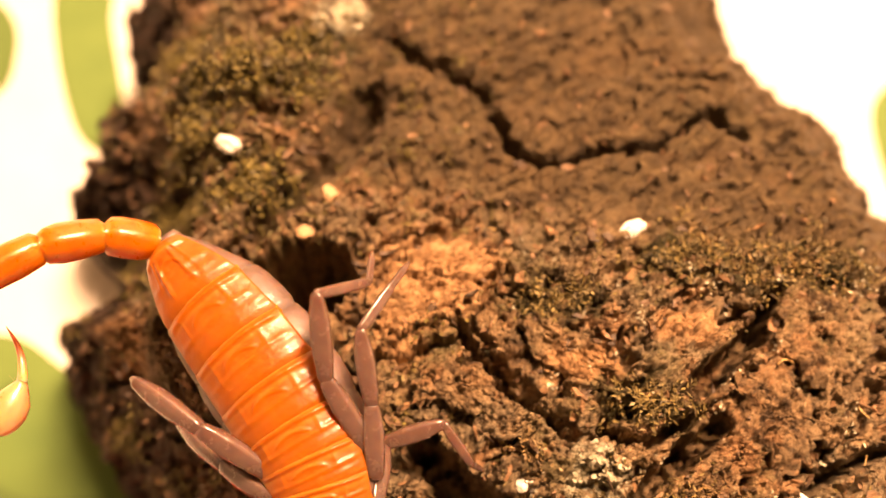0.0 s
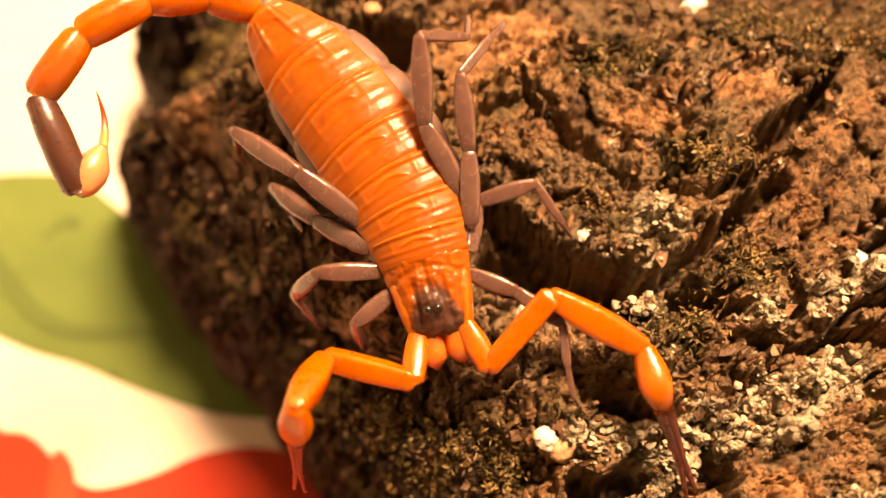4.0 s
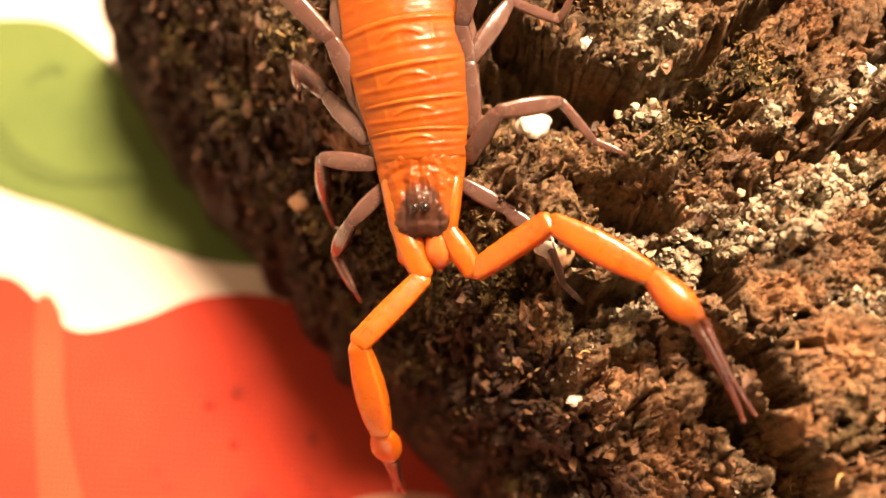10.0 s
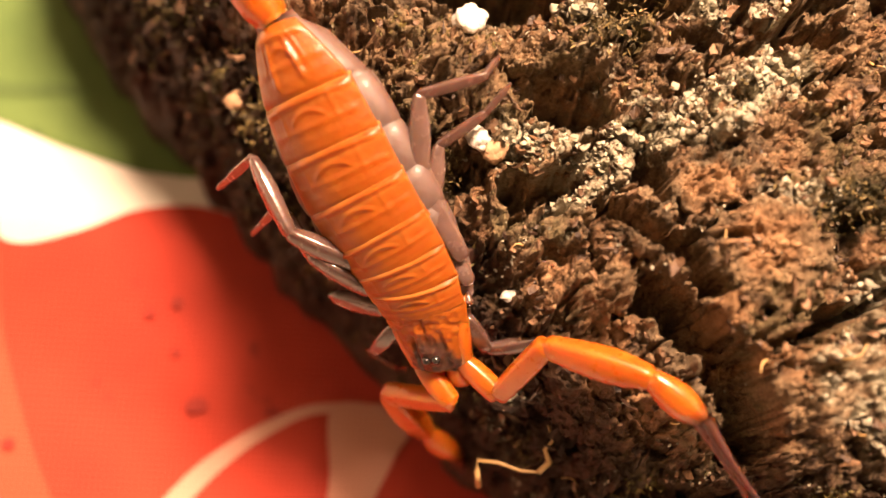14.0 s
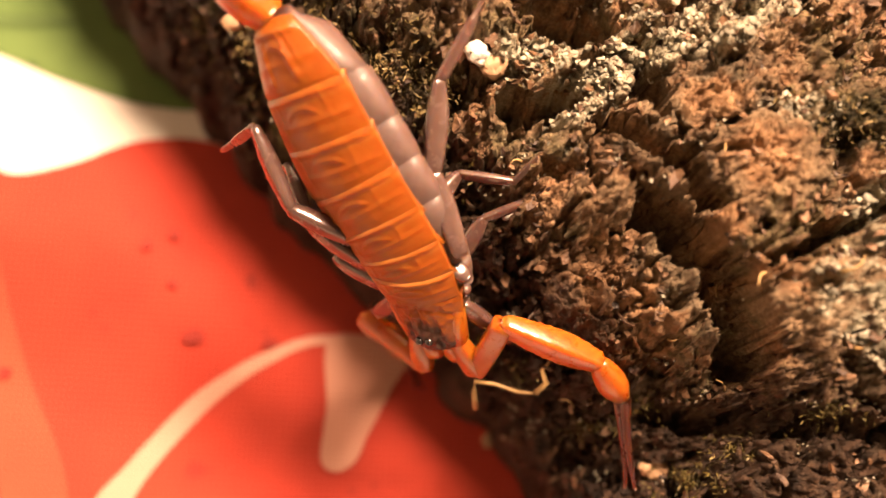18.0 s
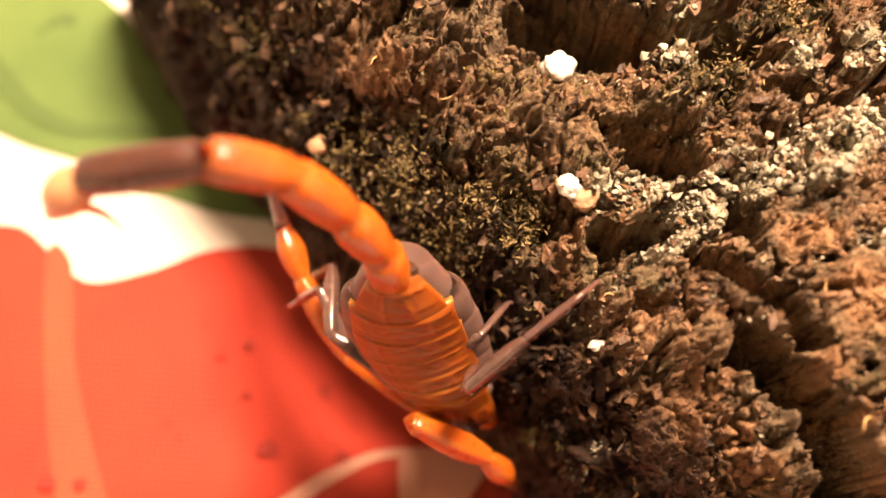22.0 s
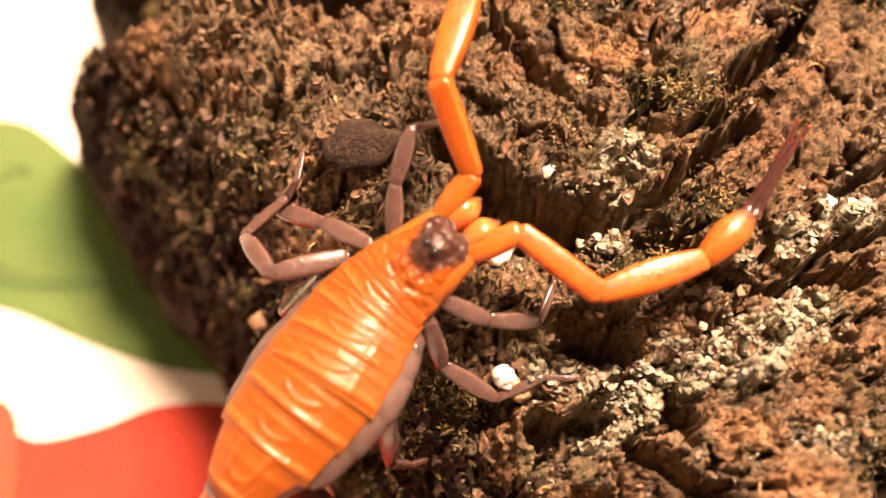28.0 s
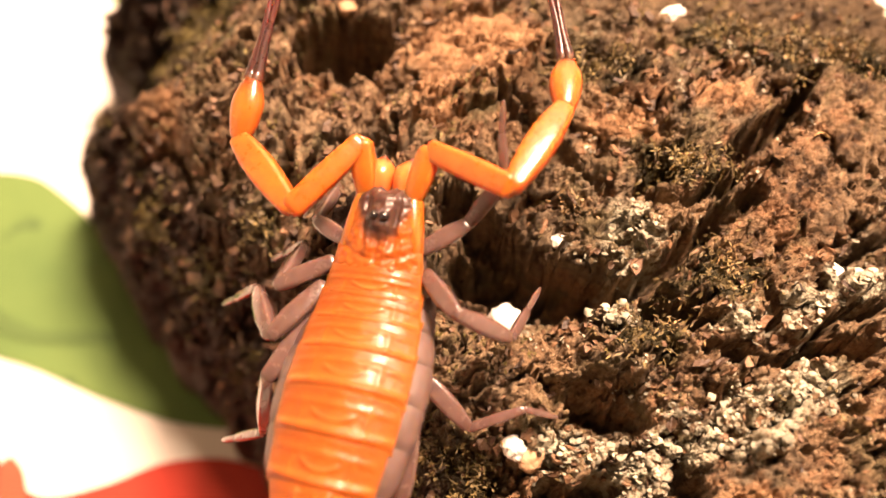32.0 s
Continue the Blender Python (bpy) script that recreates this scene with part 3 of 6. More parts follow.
def scattered(rnd, mat, thing, name, label, reach, wanted, leaf):
    """Small lobes or curled leaves strewn where a slow noise lets them grow."""
    verts, faces = [], []
    x0, x1, y0, y1 = reach
    at = np.array([(rnd.uniform(x0, x1), rnd.uniform(y0, y1)) for _ in range(6000)])
    at = at[inside(at[:, 0], at[:, 1], EDGE) & (fbm(at[:, 0] / 4, at[:, 1] / 3, 171 if leaf else 173, 3) > 0.12)][:wanted // 7]
    at = at[nearest("drop", at[:, 0], at[:, 1]) < 0.8]
    spots = np.repeat(at, 7, axis=0) + np.array([(rnd.gauss(0, 0.35), rnd.gauss(0, 0.35)) for _ in range(7 * len(at))])
    for (x, y), z in zip(spots.tolist(), ground(spots[:, 0], spots[:, 1]).tolist()):
        p = Vector((x, y, z + 0.03))
        nrm = Vector((rnd.gauss(0, 0.6), rnd.gauss(0, 0.6), 1)).normalized()
        u = nrm.cross(Vector((rnd.gauss(0, 1), rnd.gauss(0, 1), 0.1))).normalized()
        v = nrm.cross(u)
        a, b, e = 0.08 + 0.15 * rnd.random(), (0.04 if leaf else 0.06) + 0.07 * rnd.random(), len(verts)
        rise = nrm * (0.25 if leaf else 0.10)
        for q in (p - u * a, p + v * b + rise, p + u * a + rise * (2 * rnd.random()), p - v * b + rise * 0.6):
            verts.append(tuple(q * MM))
        faces.append((e, e + 3, e + 2, e + 1))
    joined(name, verts, faces, mat, thing, label)


def chips(rnd, count, mat, thing):
    """Loose chips and splinters all over the bark."""
    verts, faces = [], []
    while count:
        x, y = rnd.uniform(-34, 34), rnd.uniform(-34, 52)
        if not inside(np.array([x]), np.array([y]), EDGE)[0]:
            continue
        if y + 0.25 * x > 31 and x > -8 and rnd.random() < 0.8:
            continue
        z = float(ground(x, y))
        if z < 6 or sunk(x, y):
            continue
        count -= 1
        nrm = Vector((rnd.gauss(0, 0.5), rnd.gauss(0, 0.5), 1)).normalized()
        u = nrm.cross(Vector((rnd.gauss(0, 1), rnd.gauss(0, 1), 0.1))).normalized()
        v = nrm.cross(u)
        a, b, h = 0.14 + 0.75 * rnd.random() ** 2.6, 0.10 + 0.45 * rnd.random() ** 2.2, 0.05 + 0.10 * rnd.random()
        p, e, n = Vector((x, y, z + 0.05)), len(verts), 7
        for side in (1, -1):
            for s in range(n):
                t = 2 * math.pi * (s + 0.2) / n
                k = 0.65 + 0.6 * rnd.random() if side == 1 else k
                q = p + u * a * math.cos(t) * (0.8 + 0.35 * math.sin(3 * t + x)) + v * b * math.sin(t) * (0.8 + 0.35 * math.cos(2 * t + y)) + nrm * (h * side + 0.25 * a * math.cos(t) ** 2)
                verts.append(tuple(q * MM))
        faces.append(tuple(range(e, e + n)))
        faces.append(tuple(reversed(range(e + n, e + 2 * n))))
        for s in range(n):
            t = (s + 1) % n
            faces.append((e + s, e + n + s, e + n + t, e + t))
    joined("bark_litter", verts, faces, mat, thing, "small brown and tan bark chips")


def crumb(rnd, x, y, r, mat, thing, label, stretch=(1, 1, 0.7), turn=0.0, z=0.0, name="pale_crumb"):
    bm = bmesh.new()
    bmesh.ops.create_icosphere(bm, subdivisions=3, radius=1)
    for v in bm.verts:
        k = 1 + 0.35 * noise.noise(v.co * 1.9 + Vector((x, y, 0))) + 0.17 * noise.noise(v.co * 4.3 + Vector((y, x, 0))) + 0.10 * noise.noise(v.co * 11)
        v.co = Vector((v.co.x * stretch[0], v.co.y * stretch[1], v.co.z * stretch[2])) * k * r * MM
    ob = part(name, bm, mat, thing, label)
    ob.matrix_basis = pose(x * MM, y * MM, max(z, float(ground(x, y)) + 0.5 * r) * MM, 0, 0, turn)
    return ob


def strand(name, pts, r, mat, thing, label):
    """A thin bent fibre through points given in millimetres."""
    pts = [Vector(p) for p in pts]
    verts, faces, n = [], [], 6
    for i, p in enumerate(pts):
        d = (pts[min(i + 1, len(pts) - 1)] - pts[max(i - 1, 0)]).normalized()
        u = d.orthogonal().normalized()
        v = d.cross(u)
        w = r * (1 - 0.6 * i / (len(pts) - 1))
        for s in range(n):
            a = 2 * math.pi * s / n
            verts.append(tuple((p + (u * math.cos(a) + v * math.sin(a)) * w) * MM))
    for i in range(len(pts) - 1):
        for s in range(n):
            t = (s + 1) % n
            faces.append((i * n + s, i * n + t, i * n + n + t, i * n + n + s))
    faces.append(tuple(reversed(range(n))))
    faces.append(tuple(range(len(verts) - n, len(verts))))
    part(name, mesh_from(name, verts, faces, mat), mat, thing, label)


def build_bark():
    rnd = random.Random(5)
    mat = bark_material()
    thing = tagged(new("bark_piece"), "rugged brown tree bark with moss and pale lichen on the tablecloth", "bark")
    xs, ys = axis(-42, -38, 32, 72, 0.13, 0.6), axis(-62, -32, 54, 82, 0.13, 0.6)
    x, y = np.meshgrid(xs, ys)
    z, calm, flake = bark_height(x, y)
    GROUND.update(sheet=(xs, ys, z), calm=calm, flake=flake, drop=crevice(x, y))
    d = np.where(inside(x, y, EDGE), line_distance(x, y, EDGE + EDGE[:1]), 0.0)
    steep = smooth(9, 4, d) * smooth(0, 0.6, d) * smooth(2, 6, z)
    wide = smooth(0, 3, d) * (0.40 + 0.2 * nearest("drop", x, y) / (1 + nearest("drop", x, y)))
    bx = x + wide * (0.55 * fbm((x + y) / 1.7, z / 1.1, 191, 4) + 0.25 * ridged((x - y) / 0.7, z / 0.5, 193, 2)) + steep * (0.9 * fbm((x + y) / 2.2, z / 2.0, 131, 4) + 0.3 * ridged((x - y) / 0.8, z / 0.8, 133, 3))
    by = y + wide * (0.55 * fbm((x - y) / 1.7, z / 1.1, 195, 4) + 0.25 * ridged((x + y) / 0.7, z / 0.5, 197, 2)) + steep * (0.9 * fbm((x - y) / 2.2, z / 2.0, 135, 4) + 0.3 * ridged((x + y) / 0.8, z / 0.8, 137, 3))
    body = grid_mesh("bark_body", np.stack([bx.ravel(), by.ravel(), z.ravel()], 1) * MM, len(xs), len(ys), mat)
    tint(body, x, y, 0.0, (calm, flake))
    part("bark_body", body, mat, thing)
    # plates that stand proud of the rest: x, y, half sizes, turn, lift, tilt
    for p in ((11.2, -19.8, 3.4, 1.7, -0.9, 1.2, 0.05), (6.0, 9.8, 1.7, 1.1, 0.2, -0.8, 0.0), (20.5, -11.0, 3.6, 3.0, 0.3, 0.6, 0.08), (24.5, -19.5, 4.5, 2.2, 0.45, 0.9, -0.05), (17.5, -6.6, 2.6, 2.0, 0.2, 0.6, 0.1),
              (16.5, 18.0, 3.6, 2.4, 0.7, 0.8, 0.05), (22.8, 14.0, 3.0, 3.4, 0.4, 0.7, -0.05), (26.5, 19.5, 2.8, 3.6, 0.2, 0.8, 0.03), (8.5, 18.6, 3.4, 1.6, -0.6, 0.8, 0.06), (1.6, 16.0, 2.6, 1.6, -0.5, 0.5, 0.05), (-0.6, 23.6, 4.2, 2.8, 0.4, 0.8, 0.03),
              (7.6, 11.4, 2.4, 1.5, 0.3, 1.0, 0.12), (14.0, 12.5, 2.4, 1.6, 0.8, 0.6, 0), (20.6, 7.0, 2.6, 1.5, 0.2, 0.8, 0.08), (25.8, 2.4, 3.2, 1.5, 0.4, 0.7, 0.05), (14.8, 1.5, 2.0, 1.2, 0.4, 0.6, 0.1), (-9.8, 4.3, 2.8, 1.1, -0.45, 0.8, 0.06),
              (-13.6, 6.4, 2.2, 1.2, -0.6, 0.6, 0.08), (22.6, -4.2, 2.8, 1.4, 0.3, 0.6, 0.06), (28.0, -7.0, 3.0, 2.0, 0.2, 0.6, 0), (6.4, 1.2, 1.8, 1.0, 0.3, 0.5, 0.1), (13.2, -9.8, 2.4, 1.3, -0.5, 0.7, 0.05), (18.6, -27.0, 2.6, 1.2, 0.2, 0.6, 0.05),
              (4.4, -14.5, 2.2, 1.2, -0.8, 0.4, 0.0), (-20.5, 18.5, 3.0, 1.6, -0.5, 0.6, 0.05), (-26.5, 22.5, 3.2, 1.6, -0.4, 0.5, 0.05), (-18.0, 27.0, 2.6, 1.4, 0.3, 0.6, 0.05)):
        plate(rnd, *p, mat, thing)
    for _ in range(70):
        px, py = rnd.uniform(-6, 34), rnd.uniform(-30, 26)
        if inside(np.array([px]), np.array([py]), EDGE)[0] and line_distance(np.array([px]), np.array([py]), EDGE + EDGE[:1])[0] > 5:
            s = 0.6 + 1.1 * rnd.random()
            plate(rnd, px, py, s * 1.5, s * 0.8, 0.7 + rnd.gauss(0, 0.5), 0.3 + 0.6 * rnd.random(), rnd.gauss(0, 0.12), mat, thing)
    chips(rnd, 3200, CHIP, thing)
    scattered(rnd, PALE, thing, "lichen_crust", "strewn grey-green lichen crumbs", (4, 36, -30, 27), 2600, False)
    scattered(rnd, MOSSY, thing, "moss_film", "strewn olive moss leaves", (-8, 36, -12, 30), 1800, True)
    scattered(rnd, DARK_MOSS, thing, "moss_film", "strewn dark moss leaves", (-36, 4, -14, 50), 4500, True)
    for spot in LICHEN:
        lichen_patch(rnd, *spot, PALE, thing)
    for spot in MOSS[:6]:
        moss_tuft(rnd, *spot, DARK_MOSS, thing, 1.7, "dark olive moss cushion")
    for spot in ((-25, 14.5, 2.6, 2), (-20, 9.5, 2.4, 1.8), (-31, 25, 2.6, 2.4), (-16.5, 3.5, 2, 1.6), (-10, -5, 2, 1.6), (-26, 28, 3, 2), (-20, 31, 3, 2), (3, -18, 1.6, 1.2), (8.5, -22.5, 1.4, 1), (14, -26, 2, 1), (17, -25, 2.4, 1.2), (22, -27, 2.6, 1.4), (26, -25.5, 2.4, 1.2), (20, -29.5, 2.4, 1.4)):
        moss_tuft(rnd, *spot, DARK_MOSS, thing, 0.9, "dark moss shoots")
    for spot in MOSS[6:]:
        moss_tuft(rnd, *spot, MOSSY, thing, 1.55)
    for cx, cy, rx, ry in ((19, 26.6, 2.2, 1.4), (22, 24, 2.4, 1.6), (26.3, 25.0, 3, 1.6), (14, 4.6, 2.6, 1.2), (17.5, 8.6, 2.2, 1.2), (6, 11.5, 1.5, 0.8), (-5.0, 13.6, 2.2, 1.0)):
        moss_tuft(rnd, cx, cy, rx, ry, DRY, thing, 1.3, "dry brown moss tangle")
    for cx, cy, r, st, turn in ((2.5, 5.0, 1.15, (1, 0.9, 0.8), 20), (3.2, -4.1, 0.78, (0.9, 1.1, 0.8), 40), (-16.2, 34.5, 0.85, (1.2, 0.7, 1.2), -25), (13.8, 27.6, 0.8, (1.3, 0.7, 0.6), 30),
                                (6.1, -13.1, 0.5, (1.3, 0.8, 0.7), 10)):
        crumb(rnd, cx, cy, r, WHITE, thing, "chalky white crumb", st, turn)
    crumb(rnd, 5.9, 9.6, 0.66, WHITE, thing, "chalky white crumb on a ledge", (1.2, 0.85, 0.7), 0, 33.3)
    crumb(rnd, -7.0, 9.9, 2.1, mat, thing, "rounded lump of moss-grown bark", (1.1, 0.85, 0.75), 20, 31.5, "mossy_lump")
    crumb(rnd, 24.8, 8.4, 0.75, WHITE, thing, "pale flat splinter of lichen", (2.4, 0.8, 0.4), -38)
    for cx, cy, r in ((4.4, -4.6, 0.8), (18.1, -28.8, 0.9), (8.0, -26.0, 0.7), (-10.2, 27.9, 0.6), (-8.4, 30.6, 0.6), (16.8, -26.2, 0.6), (-14.0, 1.8, 0.8)):
        crumb(rnd, cx, cy, r, TAN, thing, "tan wood crumb", (1.2, 0.9, 0.7), 50 * cx)
    strand("twig", [(5.2, -25.1, 16.6), (4.9, -24.2, 18.2), (4.9, -23.4, 18.4), (6.4, -23.5, 18.2), (8.0, -24.0, 18.3), (9.2, -24.1, 18.9)], 0.22, TWIG, thing, "pale bent moss stalk")
    strand("twig", [(9.2, -24.1, 18.9), (9.9, -23.4, 19.3), (9.5, -22.6, 19.8), (10.0, -22.0, 20.2), (9.6, -21.0, 20.6)], 0.26, TWIG, thing, "pale bent moss stalk")
    for i in range(60):
        px, py = rnd.uniform(-12, 30), rnd.uniform(-26, 28)
        pz, a, ln = float(ground(px, py)), rnd.random() * 6.28, 0.5 + rnd.random()
        if pz > 12:
            strand("fibre", [(px + ln * f * math.cos(a + 0.8 * f), py + ln * f * math.sin(a + 0.8 * f), pz + 0.1 + 0.9 * ln * f * (1 - 0.5 * f)) for f in (0, 0.3, 0.6, 1)], 0.07 + 0.05 * rnd.random(), TWIG, thing, "")
    return thing


CHIP = plain("chip_brown", (0.0279, 0.0136, 0.00682), (0.186, 0.105, 0.0527), 600, 0.5, 0.8, 0.0002, per_piece=0.7)
PALE = plain("lichen_pale", (0.144, 0.133, 0.09), (0.461, 0.439, 0.331), 900, 0.75, 0.6, 0.0001, per_piece=0.4)
MOSSY = plain("moss_olive", (0.0495, 0.037, 0.0119), (0.178, 0.132, 0.0449), 350, 0.6, per_piece=0.55)
DARK_MOSS = plain("moss_dark", (0.0297, 0.0251, 0.00594), (0.132, 0.102, 0.0224), 350, 0.6, per_piece=0.65)
DRY = plain("moss_dry", (0.062, 0.0341, 0.0124), (0.236, 0.155, 0.062), 350, 0.6, per_piece=0.6)
WHITE = plain("chalk_white", (0.72, 0.68, 0.60), (0.84, 0.82, 0.76), 900, 0.7, 0.7, 0.0002)
TAN = plain("wood_tan", (0.315, 0.18, 0.09), (0.495, 0.338, 0.195), 700, 0.6, 0.7, 0.0002)
TWIG = plain("stalk_straw", (0.338, 0.21, 0.075), (0.51, 0.352, 0.15), 700, 0.5)
bark = build_bark()


# ---- the tablecloth and its print ----
def blob(name, pts, z, mat, parent, label):
    """A printed shape with a rounded outline through the given corners, flat on the cloth."""
    n, out = len(pts), []
    for i in range(n):
        p0, p1, p2, p3 = (np.array(pts[(i + k) % n], float) for k in (-1, 0, 1, 2))
        for s in range(8):
            t = s / 8
            out.append(0.5 * (2 * p1 + (p2 - p0) * t + (2 * p0 - 5 * p1 + 4 * p2 - p3) * t * t + (3 * p1 - p0 - 3 * p2 + p3) * t ** 3))
    bm = bmesh.new()
    bm.faces.new([bm.verts.new((p[0] * MM, p[1] * MM, z * MM)) for p in out])
    bmesh.ops.triangulate(bm, faces=bm.faces[:])
    part(name, bm, mat, parent, label)


BLOTS = [(-21.2, -9.0, 0.55), (-23.7, -10.1, 0.5), (-18.6, -18.2, 1.0), (-11.9, -18.5, 0.7), (-34.3, -22.3, 0.6), (-37.2, -22.3, 0.7), (-20.8, -13.6, 0.5)]


def build_cloth():
    white = cloth_material("cotton_white", (0.714, 0.68, 0.612), (0.629, 0.595, 0.527))
    green = cloth_material("print_green", (0.112, 0.185, 0.0429), (0.0726, 0.135, 0.0297), (0.0528, 0.099, 0.0231))
    deep = cloth_material("print_deep_green", (0.0759, 0.135, 0.0297), (0.0594, 0.109, 0.0238))
    red = cloth_material("print_red", (0.436, 0.0363, 0.0119), (0.33, 0.0231, 0.00792), (0.198, 0.0145, 0.0066))
    pink = cloth_material("print_pale_pink", (0.541, 0.304, 0.224), (0.515, 0.238, 0.165))
    faint = cloth_material("print_faint_red", (0.462, 0.066, 0.0264), (0.396, 0.0462, 0.0185))
    blot = cloth_material("print_dark_red", (0.277, 0.0198, 0.0099), (0.224, 0.0165, 0.00792))
    bm = bmesh.new()
    box(bm, -0.6, 0.6, -0.45, 0.45, -0.0025, 0.0)
    cloth = tagged(part("tablecloth", bm, white, None), "white cotton tablecloth printed with green leaves and red petals", "tablecloth")
    z = 0.15
    blob("printed_leaf", [(-60, 26), (-47, 29), (-40, 26), (-34, 20), (-24, 10), (-18, 4), (-25, 3.5), (-33, 5.5), (-40, 8), (-47, 10), (-60, 16)], z, green, cloth, "green printed leaf")
    blob("printed_vein", [(-60, 26.5), (-54, 23.5), (-50.4, 19.8), (-47.2, 16.2), (-44.1, 13.4), (-40.0, 12.0), (-34, 12.2), (-33, 11.2), (-40.2, 10.6), (-45.0, 11.8), (-48.6, 14.8), (-51.8, 18.6), (-55, 22), (-60, 24.6)], z + 0.15, deep, cloth, "darker green vein in the leaf")
    blob("printed_leaf", [(-46.5, 76), (-46, 66), (-41.5, 53), (-36, 50), (-37, 58), (-39.5, 68), (-40, 76)], z, green, cloth, "green printed leaf")
    blob("printed_leaf", [(-62, 74), (-52, 69), (-50, 62), (-52, 57), (-62, 52)], z, deep, cloth, "dark green printed leaf")
    blob("printed_leaf", [(56, 60), (50, 57), (52, 44), (62, 40)], z, green, cloth, "green printed leaf")
    blob("printed_petal", [(-52, 0), (-46, 1), (-43, 0.4), (-39, -3), (-36, -4), (-31, -2.5), (-26, -0.2), (-20, 0.4), (-14, -1.5), (0, -8), (14, -20), (22, -40), (10, -60), (-20, -62), (-60, -50)], z, red, cloth, "red printed petal")
    blob("printed_vein", [(-26, -34), (-23, -29.5), (-18.6, -24), (-15, -21), (-12, -19.2), (-8, -17.6), (-2, -17.4), (-2, -18.1), (-8, -18.5), (-11.5, -20.2), (-14.5, -22.4), (-17.5, -25.5), (-21.5, -31), (-24, -37), (-28, -44)], z + 0.15, pink, cloth, "pale line in the petal")
    blob("printed_vein", [(-6.4, -17.6), (0.4, -18.6), (-0.8, -22), (-2.6, -26), (-3.6, -28.4), (-5.2, -29.4), (-6.6, -28.4), (-6.4, -24)], z + 0.3, pink, cloth, "pale notch in the petal")
    blob("printed_vein", [(-41, -2), (-38.6, -2.4), (-36.5, -12), (-32.5, -22), (-28, -31), (-27, -40), (-31, -40), (-34, -30), (-38, -18)], z + 0.15, faint, cloth, "pale fold in the petal")
    for cx, cy, r in BLOTS:
        blob("printed_spot", [(cx + r * (1 + 0.25 * math.sin(5 * k + cx)) * math.cos(k), cy + 0.8 * r * (1 + 0.25 * math.cos(4 * k + cy)) * math.sin(k)) for k in (0, 1, 2.1, 3.1, 4.2, 5.3)], z + 0.45, blot, cloth, "dark red printed spot")
    return cloth


build_cloth()

# ---- how the scorpion stands: from, to (seconds), the place and turn of its back, and the joints of each limb in its own millimetres ----
STANCES = []


def stance(t0, t1, place, turn, **limbs):
    STANCES.append((t0, t1, place, turn, limbs))


stance(0.0, 0.0, (-7.05, 6.93, 38.00), (0.1238, 0.0819, 0.2099, -0.9664),
       body=[(0.0, 5.3, -0.0), (0.0, 0.0, 0.0), (2.0, -8.0, -1.3), (7.8, -19.4, -4.3)],
       tail=[(7.8, -19.4, -4.3), (10.7, -20.8, -3.0), (14.4, -21.1, -1.5), (18.9, -20.0, 0.2), (22.0, -16.7, 1.2), (19.6, -10.6, 0.2), (17.6, -13.0, -0.5), (17.6, -16.8, -0.6)],
       arm_l=[(-1.5, 4.6, -1.0), (-2.5, 7.7, -0.6), (-7.3, 4.2, -0.2), (-12.2, 8.9, -1.7), (-12.5, 12.7, -0.7), (-13.0, 18.9, -1.9)],
       arm_r=[(1.5, 4.6, -1.0), (2.3, 7.3, 0.7), (7.7, 4.8, -0.3), (8.4, 6.5, 6.4), (9.7, 8.9, 3.5), (11.7, 12.9, -0.9)],
       leg_l1=[(-2.4, 1.6, -1.6), (-5.2, 3.5, -1.5), (-7.6, 6.2, -1.2), (-7.3, 8.9, -0.7), (-7.2, 10.9, -0.7)],
       leg_l2=[(-3.0, 0.2, -1.4), (-3.8, -2.7, -4.0), (-8.0, -3.0, -4.1), (-9.1, 0.0, -4.0), (-9.5, 1.1, -5.8)],
       leg_l3=[(-3.4, -1.4, -1.4), (-4.4, -5.9, -1.2), (-5.1, -10.7, -0.6), (-7.5, -12.8, -2.3), (-8.6, -13.8, -4.2)],
       leg_l4=[(-3.4, -3.2, -1.6), (-2.1, -8.2, -0.8), (-3.2, -13.6, 0.1), (-5.9, -13.3, -3.1), (-6.3, -15.1, -5.0)],
       leg_r1=[(2.4, 1.6, -1.6), (5.4, 3.1, -0.8), (5.9, 5.1, -3.7), (5.0, 6.1, -6.2), (3.6, 6.6, -4.8)],
       leg_r2=[(3.0, 0.2, -1.4), (6.8, -0.7, -0.5), (9.6, 0.5, -3.3), (9.3, 2.6, -5.7), (9.4, 3.7, -7.6)],
       leg_r3=[(3.4, -1.4, -1.4), (6.8, -4.1, -3.0), (9.8, -7.2, -5.2), (9.7, -5.1, -8.2), (8.8, -3.7, -6.5)],
       leg_r4=[(3.4, -3.2, -1.6), (6.5, -7.2, -0.4), (10.4, -11.1, -1.6), (11.7, -10.0, -5.5), (12.0, -9.4, -8.0)])
